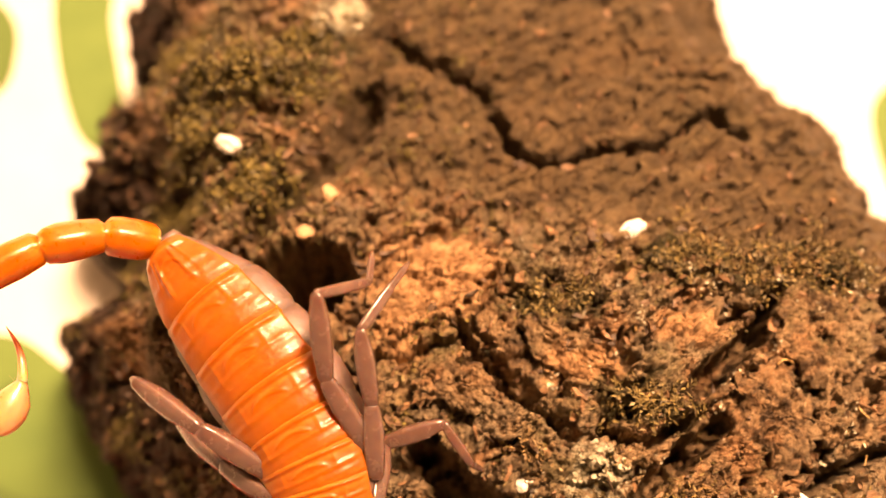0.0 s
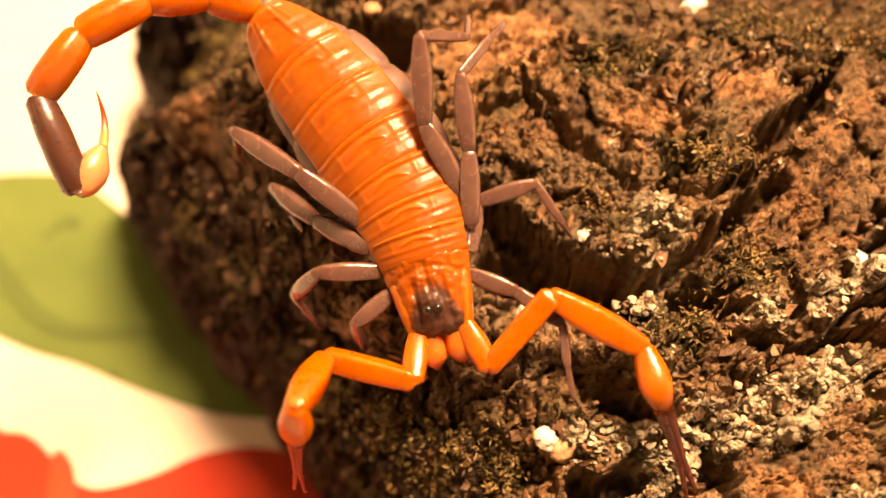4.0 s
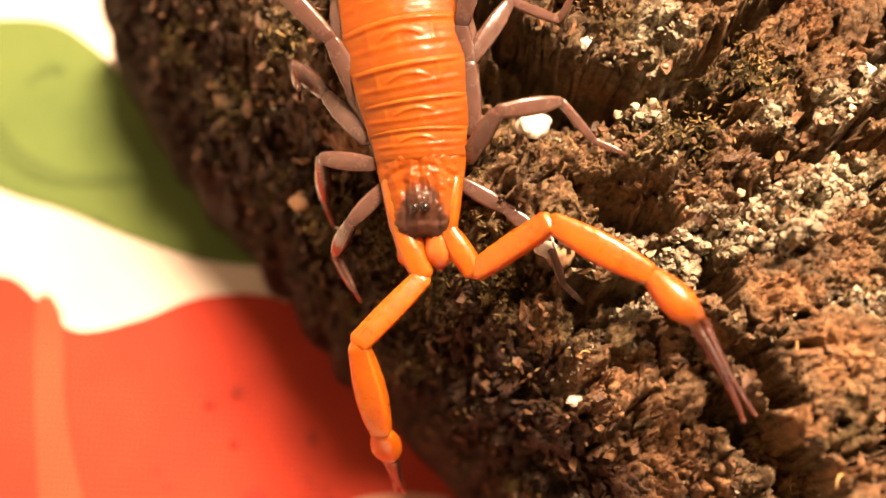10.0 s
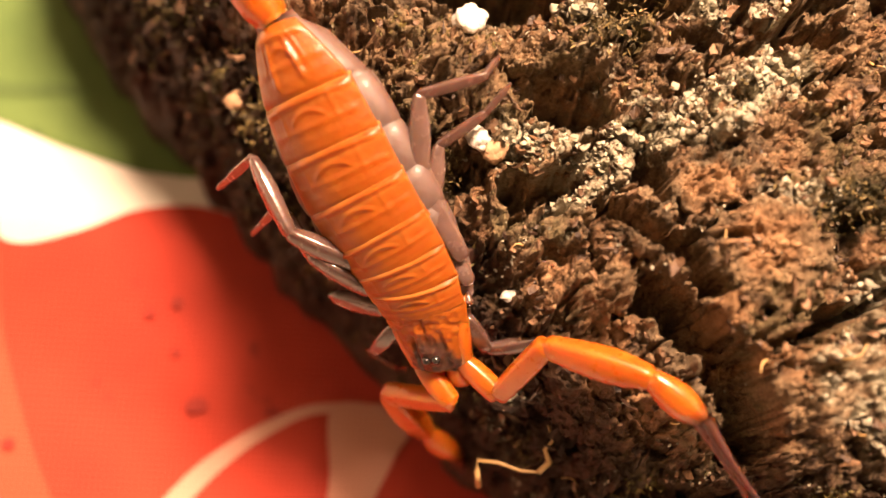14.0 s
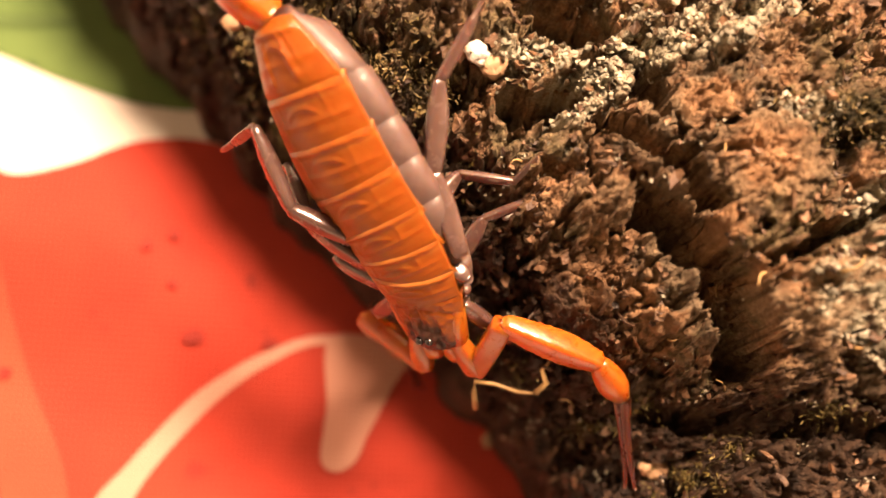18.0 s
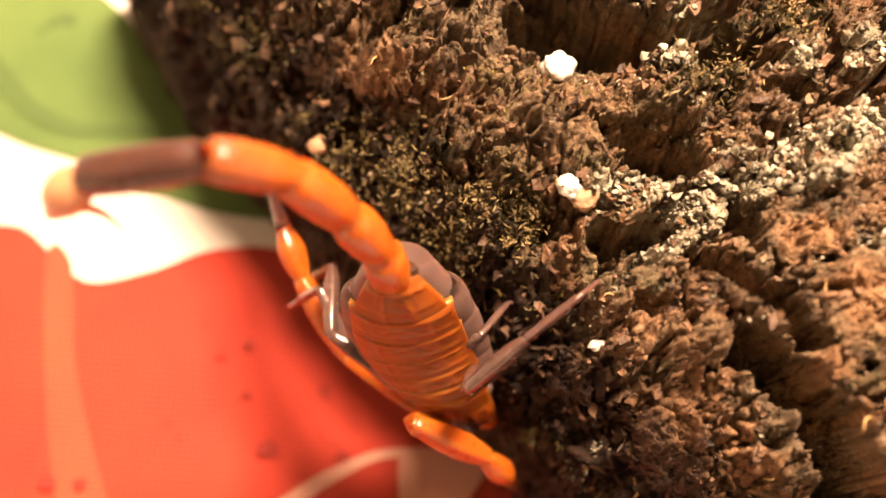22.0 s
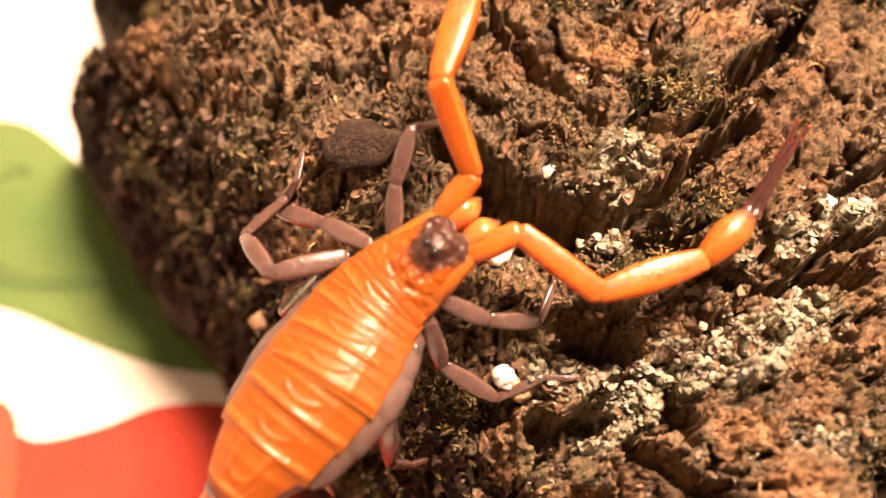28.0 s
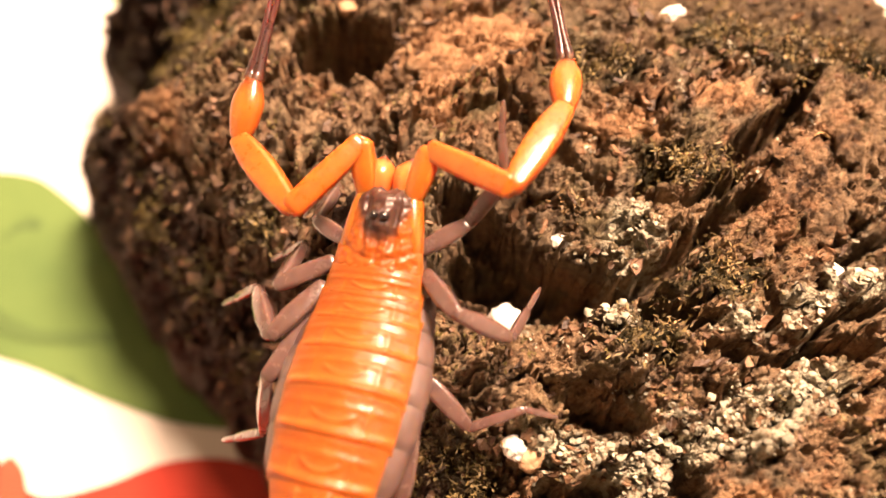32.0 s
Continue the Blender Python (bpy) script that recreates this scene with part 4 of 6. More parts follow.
stance(0.6, 6.1, (-5.30, 5.53, 38.00), (0.1238, 0.0819, 0.2099, -0.9664),
       body=[(0.0, 5.3, -0.0), (0.0, 0.0, 0.0), (2.0, -8.0, -1.3), (7.8, -19.4, -4.3)],
       tail=[(7.8, -19.4, -4.3), (10.7, -20.8, -3.0), (14.4, -21.1, -1.5), (19.3, -19.4, 0.2), (23.2, -15.6, 1.2), (22.6, -9.2, 0.2), (20.6, -11.7, -0.5), (20.1, -15.6, -0.6)],
       arm_l=[(-1.5, 4.6, -1.0), (-2.5, 7.7, -0.6), (-7.3, 4.2, -0.2), (-12.2, 8.9, -1.7), (-12.5, 12.7, -0.7), (-13.0, 18.9, -1.9)],
       arm_r=[(1.5, 4.6, -1.0), (2.3, 7.3, 0.7), (7.7, 4.8, -0.3), (8.4, 6.5, 6.4), (9.7, 8.9, 3.5), (11.7, 12.9, -0.9)],
       leg_l1=[(-2.4, 1.6, -1.6), (-5.2, 3.5, -1.5), (-7.6, 6.2, -1.2), (-7.3, 8.9, -0.7), (-7.2, 10.9, -0.7)],
       leg_l2=[(-3.0, 0.2, -1.4), (-3.8, -2.7, -4.0), (-8.0, -3.0, -4.1), (-9.1, 0.0, -4.0), (-9.5, 1.1, -5.8)],
       leg_l3=[(-3.4, -1.4, -1.4), (-4.4, -5.9, -1.2), (-5.1, -10.7, -0.6), (-7.5, -12.8, -2.3), (-8.6, -13.8, -4.2)],
       leg_l4=[(-3.4, -3.2, -1.6), (-2.1, -8.2, -0.8), (-3.2, -13.6, 0.1), (-5.9, -13.3, -3.1), (-6.3, -15.1, -5.0)],
       leg_r1=[(2.4, 1.6, -1.6), (5.4, 3.1, -0.8), (5.9, 5.1, -3.7), (5.0, 6.1, -6.2), (3.6, 6.6, -4.8)],
       leg_r2=[(3.0, 0.2, -1.4), (6.8, -0.7, -0.5), (9.6, 0.5, -3.3), (9.3, 2.6, -5.7), (9.4, 3.7, -7.6)],
       leg_r3=[(3.4, -1.4, -1.4), (6.8, -4.1, -3.0), (9.8, -7.2, -5.2), (9.7, -5.1, -8.2), (8.8, -3.7, -6.5)],
       leg_r4=[(3.4, -3.2, -1.6), (6.5, -7.2, -0.4), (10.4, -11.1, -1.6), (11.7, -10.0, -5.5), (12.0, -9.4, -8.0)])
stance(6.9, 7.05, (-8.18, -2.18, 36.00), (0.1309, -0.1852, -0.2883, 0.9303),
       body=[(0.0, 5.3, 0.0), (0.0, 0.0, 0.0), (2.1, -6.9, -1.9), (9.4, -17.5, -7.5)],
       tail=[(9.4, -17.5, -7.5), (12.5, -18.4, -6.5), (15.7, -19.1, -4.1), (19.4, -19.7, -1.0), (22.8, -18.9, 2.5), (28.3, -15.5, 3.7), (28.7, -13.7, 2.2)],
       arm_l=[(-1.5, 4.6, -1.0), (-2.0, 7.9, -1.1), (-5.7, 7.1, -5.7), (-9.1, 12.0, -9.2), (-11.7, 13.6, -6.6), (-13.6, 19.0, -9.3)],
       arm_r=[(1.5, 4.6, -1.0), (2.8, 7.3, -2.4), (7.8, 4.9, -0.2), (13.0, 9.5, -0.6), (15.7, 12.3, -1.5), (18.9, 17.7, -1.0)],
       leg_l1=[(-2.4, 1.6, -1.6), (-5.4, 3.0, -2.1), (-7.7, 5.2, -4.0), (-8.0, 7.0, -6.1), (-7.9, 8.4, -7.5)],
       leg_l2=[(-3.0, 0.2, -1.4), (-2.6, -0.8, -5.3), (-6.6, -1.9, -5.1), (-6.3, 1.1, -6.0), (-7.2, 2.5, -7.5)],
       leg_l3=[(-3.4, -1.4, -1.4), (-3.7, -5.8, -2.7), (-5.0, -9.7, -5.5), (-6.4, -11.4, -8.3), (-6.6, -13.0, -10.1)],
       leg_l4=[(-3.4, -3.2, -1.6), (-2.5, -8.3, -2.2), (-4.4, -13.4, -3.6), (-7.0, -13.2, -6.9), (-6.9, -14.4, -9.2)],
       leg_r1=[(2.4, 1.6, -1.6), (5.4, 0.9, -0.1), (6.5, 3.0, -2.8), (8.5, 4.1, -4.3), (10.0, 5.0, -5.4)],
       leg_r2=[(3.0, 0.2, -1.4), (6.0, -2.3, -0.4), (7.6, -0.1, -3.6), (9.9, 1.2, -5.4), (11.6, 2.1, -6.6)],
       leg_r3=[(3.4, -1.4, -1.4), (6.1, -5.1, -0.6), (9.1, -3.3, -4.0), (10.2, -0.9, -6.5), (10.9, 0.8, -8.1)],
       leg_r4=[(3.4, -3.2, -1.6), (6.0, -7.7, -0.9), (9.6, -11.5, 0.9), (11.4, -9.8, -2.4), (12.5, -8.8, -4.6)])
stance(7.5, 9.9, (-5.10, 0.63, 34.00), (0.0395, 0.054, 0.1586, -0.9851),
       body=[(-0.0, 5.3, 0.0), (0.0, 0.0, 0.0), (0.8, -7.7, 0.8), (2.5, -19.4, -1.8)],
       tail=[(2.5, -19.4, -1.8), (4.7, -21.7, -0.4), (8.1, -23.1, 1.1), (12.7, -23.6, 2.7), (17.3, -22.3, 4.0), (23.2, -20.9, 1.4), (24.7, -19.6, -0.0)],
       arm_l=[(-1.5, 4.6, -1.0), (-3.2, 7.5, -1.0), (-8.1, 4.5, 0.8), (-14.0, 8.1, 1.5), (-16.6, 11.0, 2.1), (-19.1, 16.6, 3.7)],
       arm_r=[(1.5, 4.6, -1.0), (0.1, 7.6, -1.1), (4.2, 11.7, 0.1), (3.3, 17.9, -2.8), (3.3, 20.1, -6.1), (3.4, 23.8, -11.3)],
       leg_l1=[(-2.4, 1.6, -1.6), (-5.3, 3.4, -1.6), (-8.0, 5.8, -1.6), (-8.8, 8.5, -1.5), (-10.0, 9.8, -2.3)],
       leg_l2=[(-3.0, 0.2, -1.4), (-5.0, -2.5, 0.8), (-9.0, -3.1, -0.2), (-10.9, -0.6, -0.3), (-12.9, 0.4, -0.2)],
       leg_l3=[(-3.4, -1.4, -1.4), (-3.4, -5.9, -0.6), (-6.2, -9.9, -1.6), (-9.3, -8.8, -3.0), (-10.6, -10.8, -2.4)],
       leg_l4=[(-3.4, -3.2, -1.6), (-3.0, -8.2, -0.3), (-4.8, -13.3, 1.3), (-8.4, -14.4, -0.5), (-8.9, -16.4, -2.1)],
       leg_r1=[(2.4, 1.6, -1.6), (4.9, 3.9, -1.9), (6.5, 5.9, -4.3), (5.5, 8.4, -5.3), (5.2, 9.5, -6.9)],
       leg_r2=[(3.0, 0.2, -1.4), (6.8, -0.5, -2.5), (7.4, 2.3, -5.7), (7.4, 3.8, -8.5), (6.4, 4.3, -6.5)],
       leg_r3=[(3.4, -1.4, -1.4), (6.3, -4.7, -2.7), (9.2, -7.5, -5.5), (8.2, -5.4, -2.8), (8.6, -5.0, -5.1)],
       leg_r4=[(3.4, -3.2, -1.6), (5.3, -7.8, -0.0), (9.0, -11.9, 0.6), (10.7, -13.4, -3.0), (12.1, -12.8, -5.1)])
stance(10.8, 11.1, (-6.06, -10.96, 30.00), (0.067, -0.2113, -0.4201, 0.88),
       body=[(0.0, 5.3, 0.0), (0.0, 0.0, 0.0), (2.0, -7.4, -1.9), (6.3, -16.8, -7.1)],
       tail=[(6.3, -16.8, -7.1), (8.5, -19.4, -6.5), (11.4, -21.6, -5.0), (15.6, -23.4, -3.3), (20.2, -24.3, -1.8), (26.7, -23.7, -0.7), (28.3, -21.9, -0.2)],
       arm_l=[(-1.5, 4.6, -1.0), (-3.2, 7.4, -1.0), (-3.2, 9.6, -6.6), (-10.0, 10.7, -6.0), (-12.1, 10.6, -2.5), (-12.2, 16.6, -4.4)],
       arm_r=[(1.5, 4.6, -1.0), (2.1, 7.6, -2.1), (7.3, 4.8, -0.9), (9.7, 10.9, -2.8), (10.1, 14.8, -4.0), (11.0, 20.6, -6.2)],
       leg_l1=[(-2.4, 1.6, -1.6), (-4.3, 4.0, -3.2), (-7.7, 5.0, -3.5), (-8.4, 7.4, -4.9), (-9.5, 6.4, -3.5)],
       leg_l2=[(-3.0, 0.2, -1.4), (-4.3, 1.5, -5.0), (-8.4, 1.8, -5.1), (-8.9, 4.7, -6.4), (-10.5, 3.9, -5.1)],
       leg_l3=[(-3.4, -1.4, -1.4), (-2.1, -3.9, -5.1), (-4.4, -8.0, -6.6), (-6.7, -8.2, -9.3), (-8.2, -10.0, -8.7)],
       leg_l4=[(-3.4, -3.2, -1.6), (-2.5, -7.8, -3.8), (-4.6, -12.2, -6.7), (-5.0, -9.1, -9.6), (-6.8, -10.8, -8.7)],
       leg_r1=[(2.4, 1.6, -1.6), (4.9, 3.9, -1.9), (6.5, 5.9, -4.3), (5.5, 8.4, -5.3), (5.2, 9.5, -6.9)],
       leg_r2=[(3.0, 0.2, -1.4), (6.8, -0.5, -2.5), (7.4, 2.3, -5.7), (7.4, 3.8, -8.5), (6.4, 4.3, -6.5)],
       leg_r3=[(3.4, -1.4, -1.4), (6.7, -4.7, -1.4), (9.5, -6.8, -4.8), (12.2, -4.8, -6.2), (14.0, -3.5, -7.1)],
       leg_r4=[(3.4, -3.2, -1.6), (6.2, -7.6, -2.2), (7.6, -12.8, -3.6), (10.7, -10.6, -5.2), (12.7, -9.2, -6.2)])
stance(11.6, 13.6, (0.07, -14.68, 27.50), (0.1093, 0.1672, 0.3993, -0.8948),
       body=[(-0.0, 5.3, 0.0), (0.0, 0.0, 0.0), (2.4, -8.2, -1.1), (5.2, -19.4, -4.3)],
       tail=[(5.2, -19.4, -4.3), (6.4, -22.5, -5.2), (8.8, -25.5, -6.4), (12.9, -27.9, -7.3), (17.3, -30.1, -6.7), (23.8, -30.8, -7.3), (24.3, -29.6, -5.2)],
       arm_l=[(-1.5, 4.6, -1.0), (-3.7, 6.8, 0.0), (-8.0, 2.8, 0.6), (-14.4, 3.9, 2.9), (-17.1, 6.7, 3.5), (-20.0, 11.9, 5.8)],
       arm_r=[(1.5, 4.6, -1.0), (-0.4, 7.0, 0.2), (5.1, 8.1, -2.0), (4.4, 14.5, -4.5), (3.1, 18.0, -5.7), (3.9, 23.6, -8.6)],
       leg_l1=[(-2.4, 1.6, -1.6), (-2.9, 4.9, -2.3), (-6.5, 4.6, -2.7), (-8.3, 4.0, -0.7), (-9.1, 5.4, -2.0)],
       leg_l2=[(-3.0, 0.2, -1.4), (-1.1, -0.7, -4.8), (-4.9, -1.5, -6.3), (-6.8, -0.4, -4.0), (-8.4, -0.7, -2.5)],
       leg_l3=[(-3.4, -1.4, -1.4), (-1.6, -5.4, -2.8), (-2.8, -9.7, -4.9), (-5.9, -11.1, -6.3), (-7.7, -12.4, -7.2)],
       leg_l4=[(-3.4, -3.2, -1.6), (-1.6, -7.9, -2.8), (-2.5, -13.1, -4.8), (-6.5, -12.8, -5.8), (-7.1, -13.0, -8.3)],
       leg_r1=[(2.4, 1.6, -1.6), (4.9, 3.9, -1.9), (6.5, 5.9, -4.3), (5.5, 8.4, -5.3), (5.2, 9.5, -6.9)],
       leg_r2=[(3.0, 0.2, -1.4), (6.8, -0.5, -2.5), (7.4, 2.3, -5.7), (7.4, 3.8, -8.5), (6.4, 4.3, -6.5)],
       leg_r3=[(3.4, -1.4, -1.4), (6.7, -4.7, -1.4), (9.5, -6.8, -4.8), (12.2, -4.8, -6.2), (14.0, -3.5, -7.1)],
       leg_r4=[(3.4, -3.2, -1.6), (7.3, -6.6, -1.1), (9.4, -11.1, -3.8), (12.7, -9.1, -5.5), (14.7, -7.9, -6.7)])
stance(15.5, 19.6, (0.14, -19.62, 26.50), (0.0493, 0.2356, 0.4951, -0.8348),
       body=[(0.0, 5.3, 0.0), (0.0, 0.0, 0.0), (3.3, -8.2, -1.5), (6.6, -17.7, -4.6)],
       tail=[(6.6, -17.7, -4.6), (8.9, -20.1, -5.2), (12.1, -22.3, -6.4), (16.6, -23.8, -7.4), (18.0, -26.8, -3.8), (24.5, -27.1, -4.2), (23.9, -26.8, -1.9)],
       arm_l=[(-1.5, 4.6, -1.0), (-2.0, 7.9, -1.1), (-5.1, 2.7, -1.3), (-10.7, 6.7, -2.3), (-11.7, 10.6, -2.5), (-12.6, 15.5, 1.3)],
       arm_r=[(1.5, 4.6, -1.0), (1.9, 7.9, -0.9), (7.2, 6.5, -3.2), (8.4, 12.5, -6.5), (8.6, 16.2, -7.9), (9.7, 22.3, -8.9)],
       leg_l1=[(-2.4, 1.6, -1.6), (-3.4, 4.7, -2.6), (-4.4, 7.9, -4.0), (-5.3, 10.2, -5.2), (-5.9, 11.9, -6.0)],
       leg_l2=[(-3.0, 0.2, -1.4), (-0.7, 1.2, -4.5), (-3.0, -1.8, -6.2), (-5.8, -2.1, -7.9), (-7.5, -3.5, -7.8)],
       leg_l3=[(-3.4, -1.4, -1.4), (0.3, -3.8, -2.7), (-1.7, -4.9, -7.0), (-5.0, -3.8, -7.8), (-6.7, -5.4, -8.5)],
       leg_l4=[(-3.4, -3.2, -1.6), (-1.8, -7.5, -4.0), (-2.2, -12.1, -7.2), (-4.1, -14.7, -9.9), (-3.8, -14.4, -12.4)],
       leg_r1=[(2.4, 1.6, -1.6), (4.9, 3.9, -1.9), (6.5, 5.9, -4.3), (5.5, 8.4, -5.3), (5.2, 9.5, -6.9)],
       leg_r2=[(3.0, 0.2, -1.4), (6.8, -0.5, -2.5), (7.4, 2.3, -5.7), (7.4, 3.8, -8.5), (6.4, 4.3, -6.5)],
       leg_r3=[(3.4, -1.4, -1.4), (6.7, -4.7, -1.4), (9.5, -6.8, -4.8), (12.2, -4.8, -6.2), (14.0, -3.5, -7.1)],
       leg_r4=[(3.4, -3.2, -1.6), (7.3, -6.5, -1.0), (9.2, -11.4, -3.2), (12.5, -9.1, -4.3), (14.6, -7.7, -5.0)])
stance(19.9, 20.05, (0.39, -19.86, 21.00), (0.0983, 0.2759, 0.5118, -0.8076),
       body=[(0.0, 5.3, -0.0), (0.0, 0.0, 0.0), (1.5, -10.2, -0.1), (2.5, -18.9, -0.9)],
       tail=[(2.5, -18.9, -0.9), (4.3, -21.8, -0.7), (6.6, -24.9, 0.2), (7.9, -28.8, 2.9), (7.5, -32.3, 6.2), (14.1, -32.8, 6.2), (15.9, -31.4, 7.0)],
       arm_l=[(-1.5, 4.6, -1.0), (1.5, 5.8, -0.2), (7.0, 6.6, -2.4), (6.1, 0.3, 0.2), (6.9, 4.2, -0.5), (7.9, 10.3, -1.7)],
       arm_r=[(1.5, 4.6, -1.0), (4.7, 5.0, -0.3), (9.9, 6.4, -3.1), (7.4, 0.7, 0.0), (7.8, 4.6, -0.8), (9.4, 10.5, -2.2)],
       leg_l1=[(-2.4, 1.6, -1.6), (0.0, 3.9, -1.0), (0.3, 7.4, -1.5), (-0.3, 9.9, -2.6), (-0.8, 11.7, -3.3)],
       leg_l2=[(-3.0, 0.2, -1.4), (0.8, 0.9, -2.5), (-3.4, 0.8, -2.4), (-6.1, 2.5, -2.1), (-6.6, 4.5, -3.0)],
       leg_l3=[(-3.4, -1.4, -1.4), (-0.1, -4.6, -1.7), (-4.4, -6.8, -2.3), (-6.0, -5.3, -5.2), (-6.6, -3.2, -6.1)],
       leg_l4=[(-3.4, -3.2, -1.6), (0.6, -6.4, -1.0), (-0.1, -6.4, -6.5), (-3.6, -5.9, -8.7), (-5.5, -6.4, -10.4)],
       leg_r1=[(2.4, 1.6, -1.6), (-0.3, -0.2, -0.6), (-0.1, 1.9, -3.5), (1.8, 2.5, -5.5), (2.9, 2.6, -7.2)],
       leg_r2=[(3.0, 0.2, -1.4), (-0.1, -2.1, -0.6), (-2.1, -0.8, -4.0), (0.4, 0.5, -5.4), (2.0, 1.0, -6.9)],
       leg_r3=[(3.4, -1.4, -1.4), (6.2, -4.1, -3.9), (7.6, -7.2, -7.4), (10.4, -4.9, -7.9), (12.2, -3.4, -8.2)],
       leg_r4=[(3.4, -3.2, -1.6), (6.5, -7.4, -2.0), (8.8, -12.2, -3.5), (12.3, -10.1, -4.4), (14.5, -8.8, -4.9)])
stance(20.5, 22.7, (-3.23, -16.69, 18.00), (0.1555, 0.1095, 0.6307, -0.7524),
       body=[(0.0, 5.3, -0.0), (0.0, 0.0, 0.0), (0.1, -6.8, -0.9), (-1.7, -15.0, -1.7)],
       tail=[(-1.7, -15.0, -1.7), (-2.1, -18.3, -2.4), (-1.7, -22.1, -3.3), (-0.7, -26.9, -3.2), (1.6, -31.1, -2.0), (8.2, -31.6, -1.9), (10.3, -30.5, -1.4), (7.0, -27.6, -1.0)],
       arm_l=[(-1.5, 4.6, -1.0), (1.6, 3.8, -0.0), (2.0, -1.9, 1.5), (-1.6, 3.8, 2.6), (-2.2, 7.7, 3.2), (-1.8, 14.0, 2.9)],
       arm_r=[(1.5, 4.6, -1.0), (4.2, 3.0, -2.0), (8.0, -0.6, -4.9), (10.2, -5.0, -9.7), (10.8, -7.5, -12.8), (13.1, -7.5, -18.7)],
       leg_l1=[(-2.4, 1.6, -1.6), (0.0, 3.9, -1.0), (0.3, 7.4, -1.5), (-0.3, 9.9, -2.6), (-0.8, 11.7, -3.3)],
       leg_l2=[(-3.0, 0.2, -1.4), (0.8, 0.9, -2.5), (-3.4, 0.8, -2.4), (-6.1, 2.5, -2.1), (-6.6, 4.5, -3.0)],
       leg_l3=[(-3.4, -1.4, -1.4), (-0.1, -4.6, -1.7), (-4.4, -6.8, -2.3), (-6.0, -5.3, -5.2), (-6.6, -3.2, -6.1)],
       leg_l4=[(-3.4, -3.2, -1.6), (-3.9, -7.9, 2.0), (-9.9, -11.4, -0.3), (-12.8, -11.8, -2.1), (-13.7, -10.6, -3.5)],
       leg_r1=[(2.4, 1.6, -1.6), (-0.3, -0.2, -0.6), (-0.1, 1.9, -3.5), (1.8, 2.5, -5.5), (2.9, 2.6, -7.2)],
       leg_r2=[(3.0, 0.2, -1.4), (-0.1, -2.1, -0.6), (-2.1, -0.8, -4.0), (0.4, 0.5, -5.4), (2.0, 1.0, -6.9)],
       leg_r3=[(3.4, -1.4, -1.4), (6.2, -4.1, -3.9), (7.6, -7.2, -7.4), (10.4, -4.9, -7.9), (12.2, -3.4, -8.2)],
       leg_r4=[(3.4, -3.2, -1.6), (6.8, -6.2, -4.1), (7.1, -6.2, -9.7), (10.3, -3.6, -10.3), (12.3, -1.9, -10.6)])
stance(22.95, 23.1, (-14.33, -9.20, 23.00), (0.5907, -0.0095, -0.6725, 0.4458),
       body=[(0.0, 5.3, -0.0), (0.0, 0.0, 0.0), (-1.7, -6.5, -1.4), (-2.3, -14.8, -2.5)],
       tail=[(-2.3, -14.8, -2.5), (-4.4, -12.5, -3.9), (-1.3, -14.5, -2.4), (2.2, -17.2, -0.2), (5.6, -20.1, 1.7), (7.8, -18.2, 7.6), (8.6, -17.5, 9.8)],
       arm_l=[(-1.5, 4.6, -1.0), (0.7, 6.3, 0.8), (6.2, 4.3, 2.1), (10.3, 9.8, 2.0), (13.2, 12.6, 1.6), (12.8, 18.8, 0.8)],
       arm_r=[(1.5, 4.6, -1.0), (-0.2, 7.3, -1.8), (5.5, 5.7, -1.4), (6.5, 11.8, -4.3), (8.4, 15.2, -5.4), (9.2, 21.1, -7.6)],
       leg_l1=[(-2.4, 1.6, -1.6), (0.0, 3.9, -1.0), (0.3, 7.4, -1.5), (-0.3, 9.9, -2.6), (-0.8, 11.7, -3.3)],
       leg_l2=[(-3.0, 0.2, -1.4), (0.8, 0.9, -2.5), (-3.4, 0.8, -2.4), (-6.1, 2.5, -2.1), (-6.6, 4.5, -3.0)],
       leg_l3=[(-3.4, -1.4, -1.4), (-0.1, -4.6, -1.7), (-4.4, -6.8, -2.3), (-6.0, -5.3, -5.2), (-6.6, -3.2, -6.1)],
       leg_l4=[(-3.4, -3.2, -1.6), (-3.9, -7.9, 2.0), (-9.9, -11.4, -0.3), (-12.8, -11.8, -2.1), (-13.7, -10.6, -3.5)],
       leg_r1=[(2.4, 1.6, -1.6), (-0.3, -0.2, -0.6), (-0.1, 1.9, -3.5), (1.8, 2.5, -5.5), (2.9, 2.6, -7.2)],
       leg_r2=[(3.0, 0.2, -1.4), (-0.1, -2.1, -0.6), (-2.1, -0.8, -4.0), (0.4, 0.5, -5.4), (2.0, 1.0, -6.9)],
       leg_r3=[(3.4, -1.4, -1.4), (0.0, -3.6, 0.8), (0.2, 0.6, -1.7), (2.4, 1.2, -4.5), (2.2, 3.5, -4.9)],
       leg_r4=[(3.4, -3.2, -1.6), (6.8, -6.2, -4.1), (7.1, -6.2, -9.7), (10.3, -3.6, -10.3), (12.3, -1.9, -10.6)])
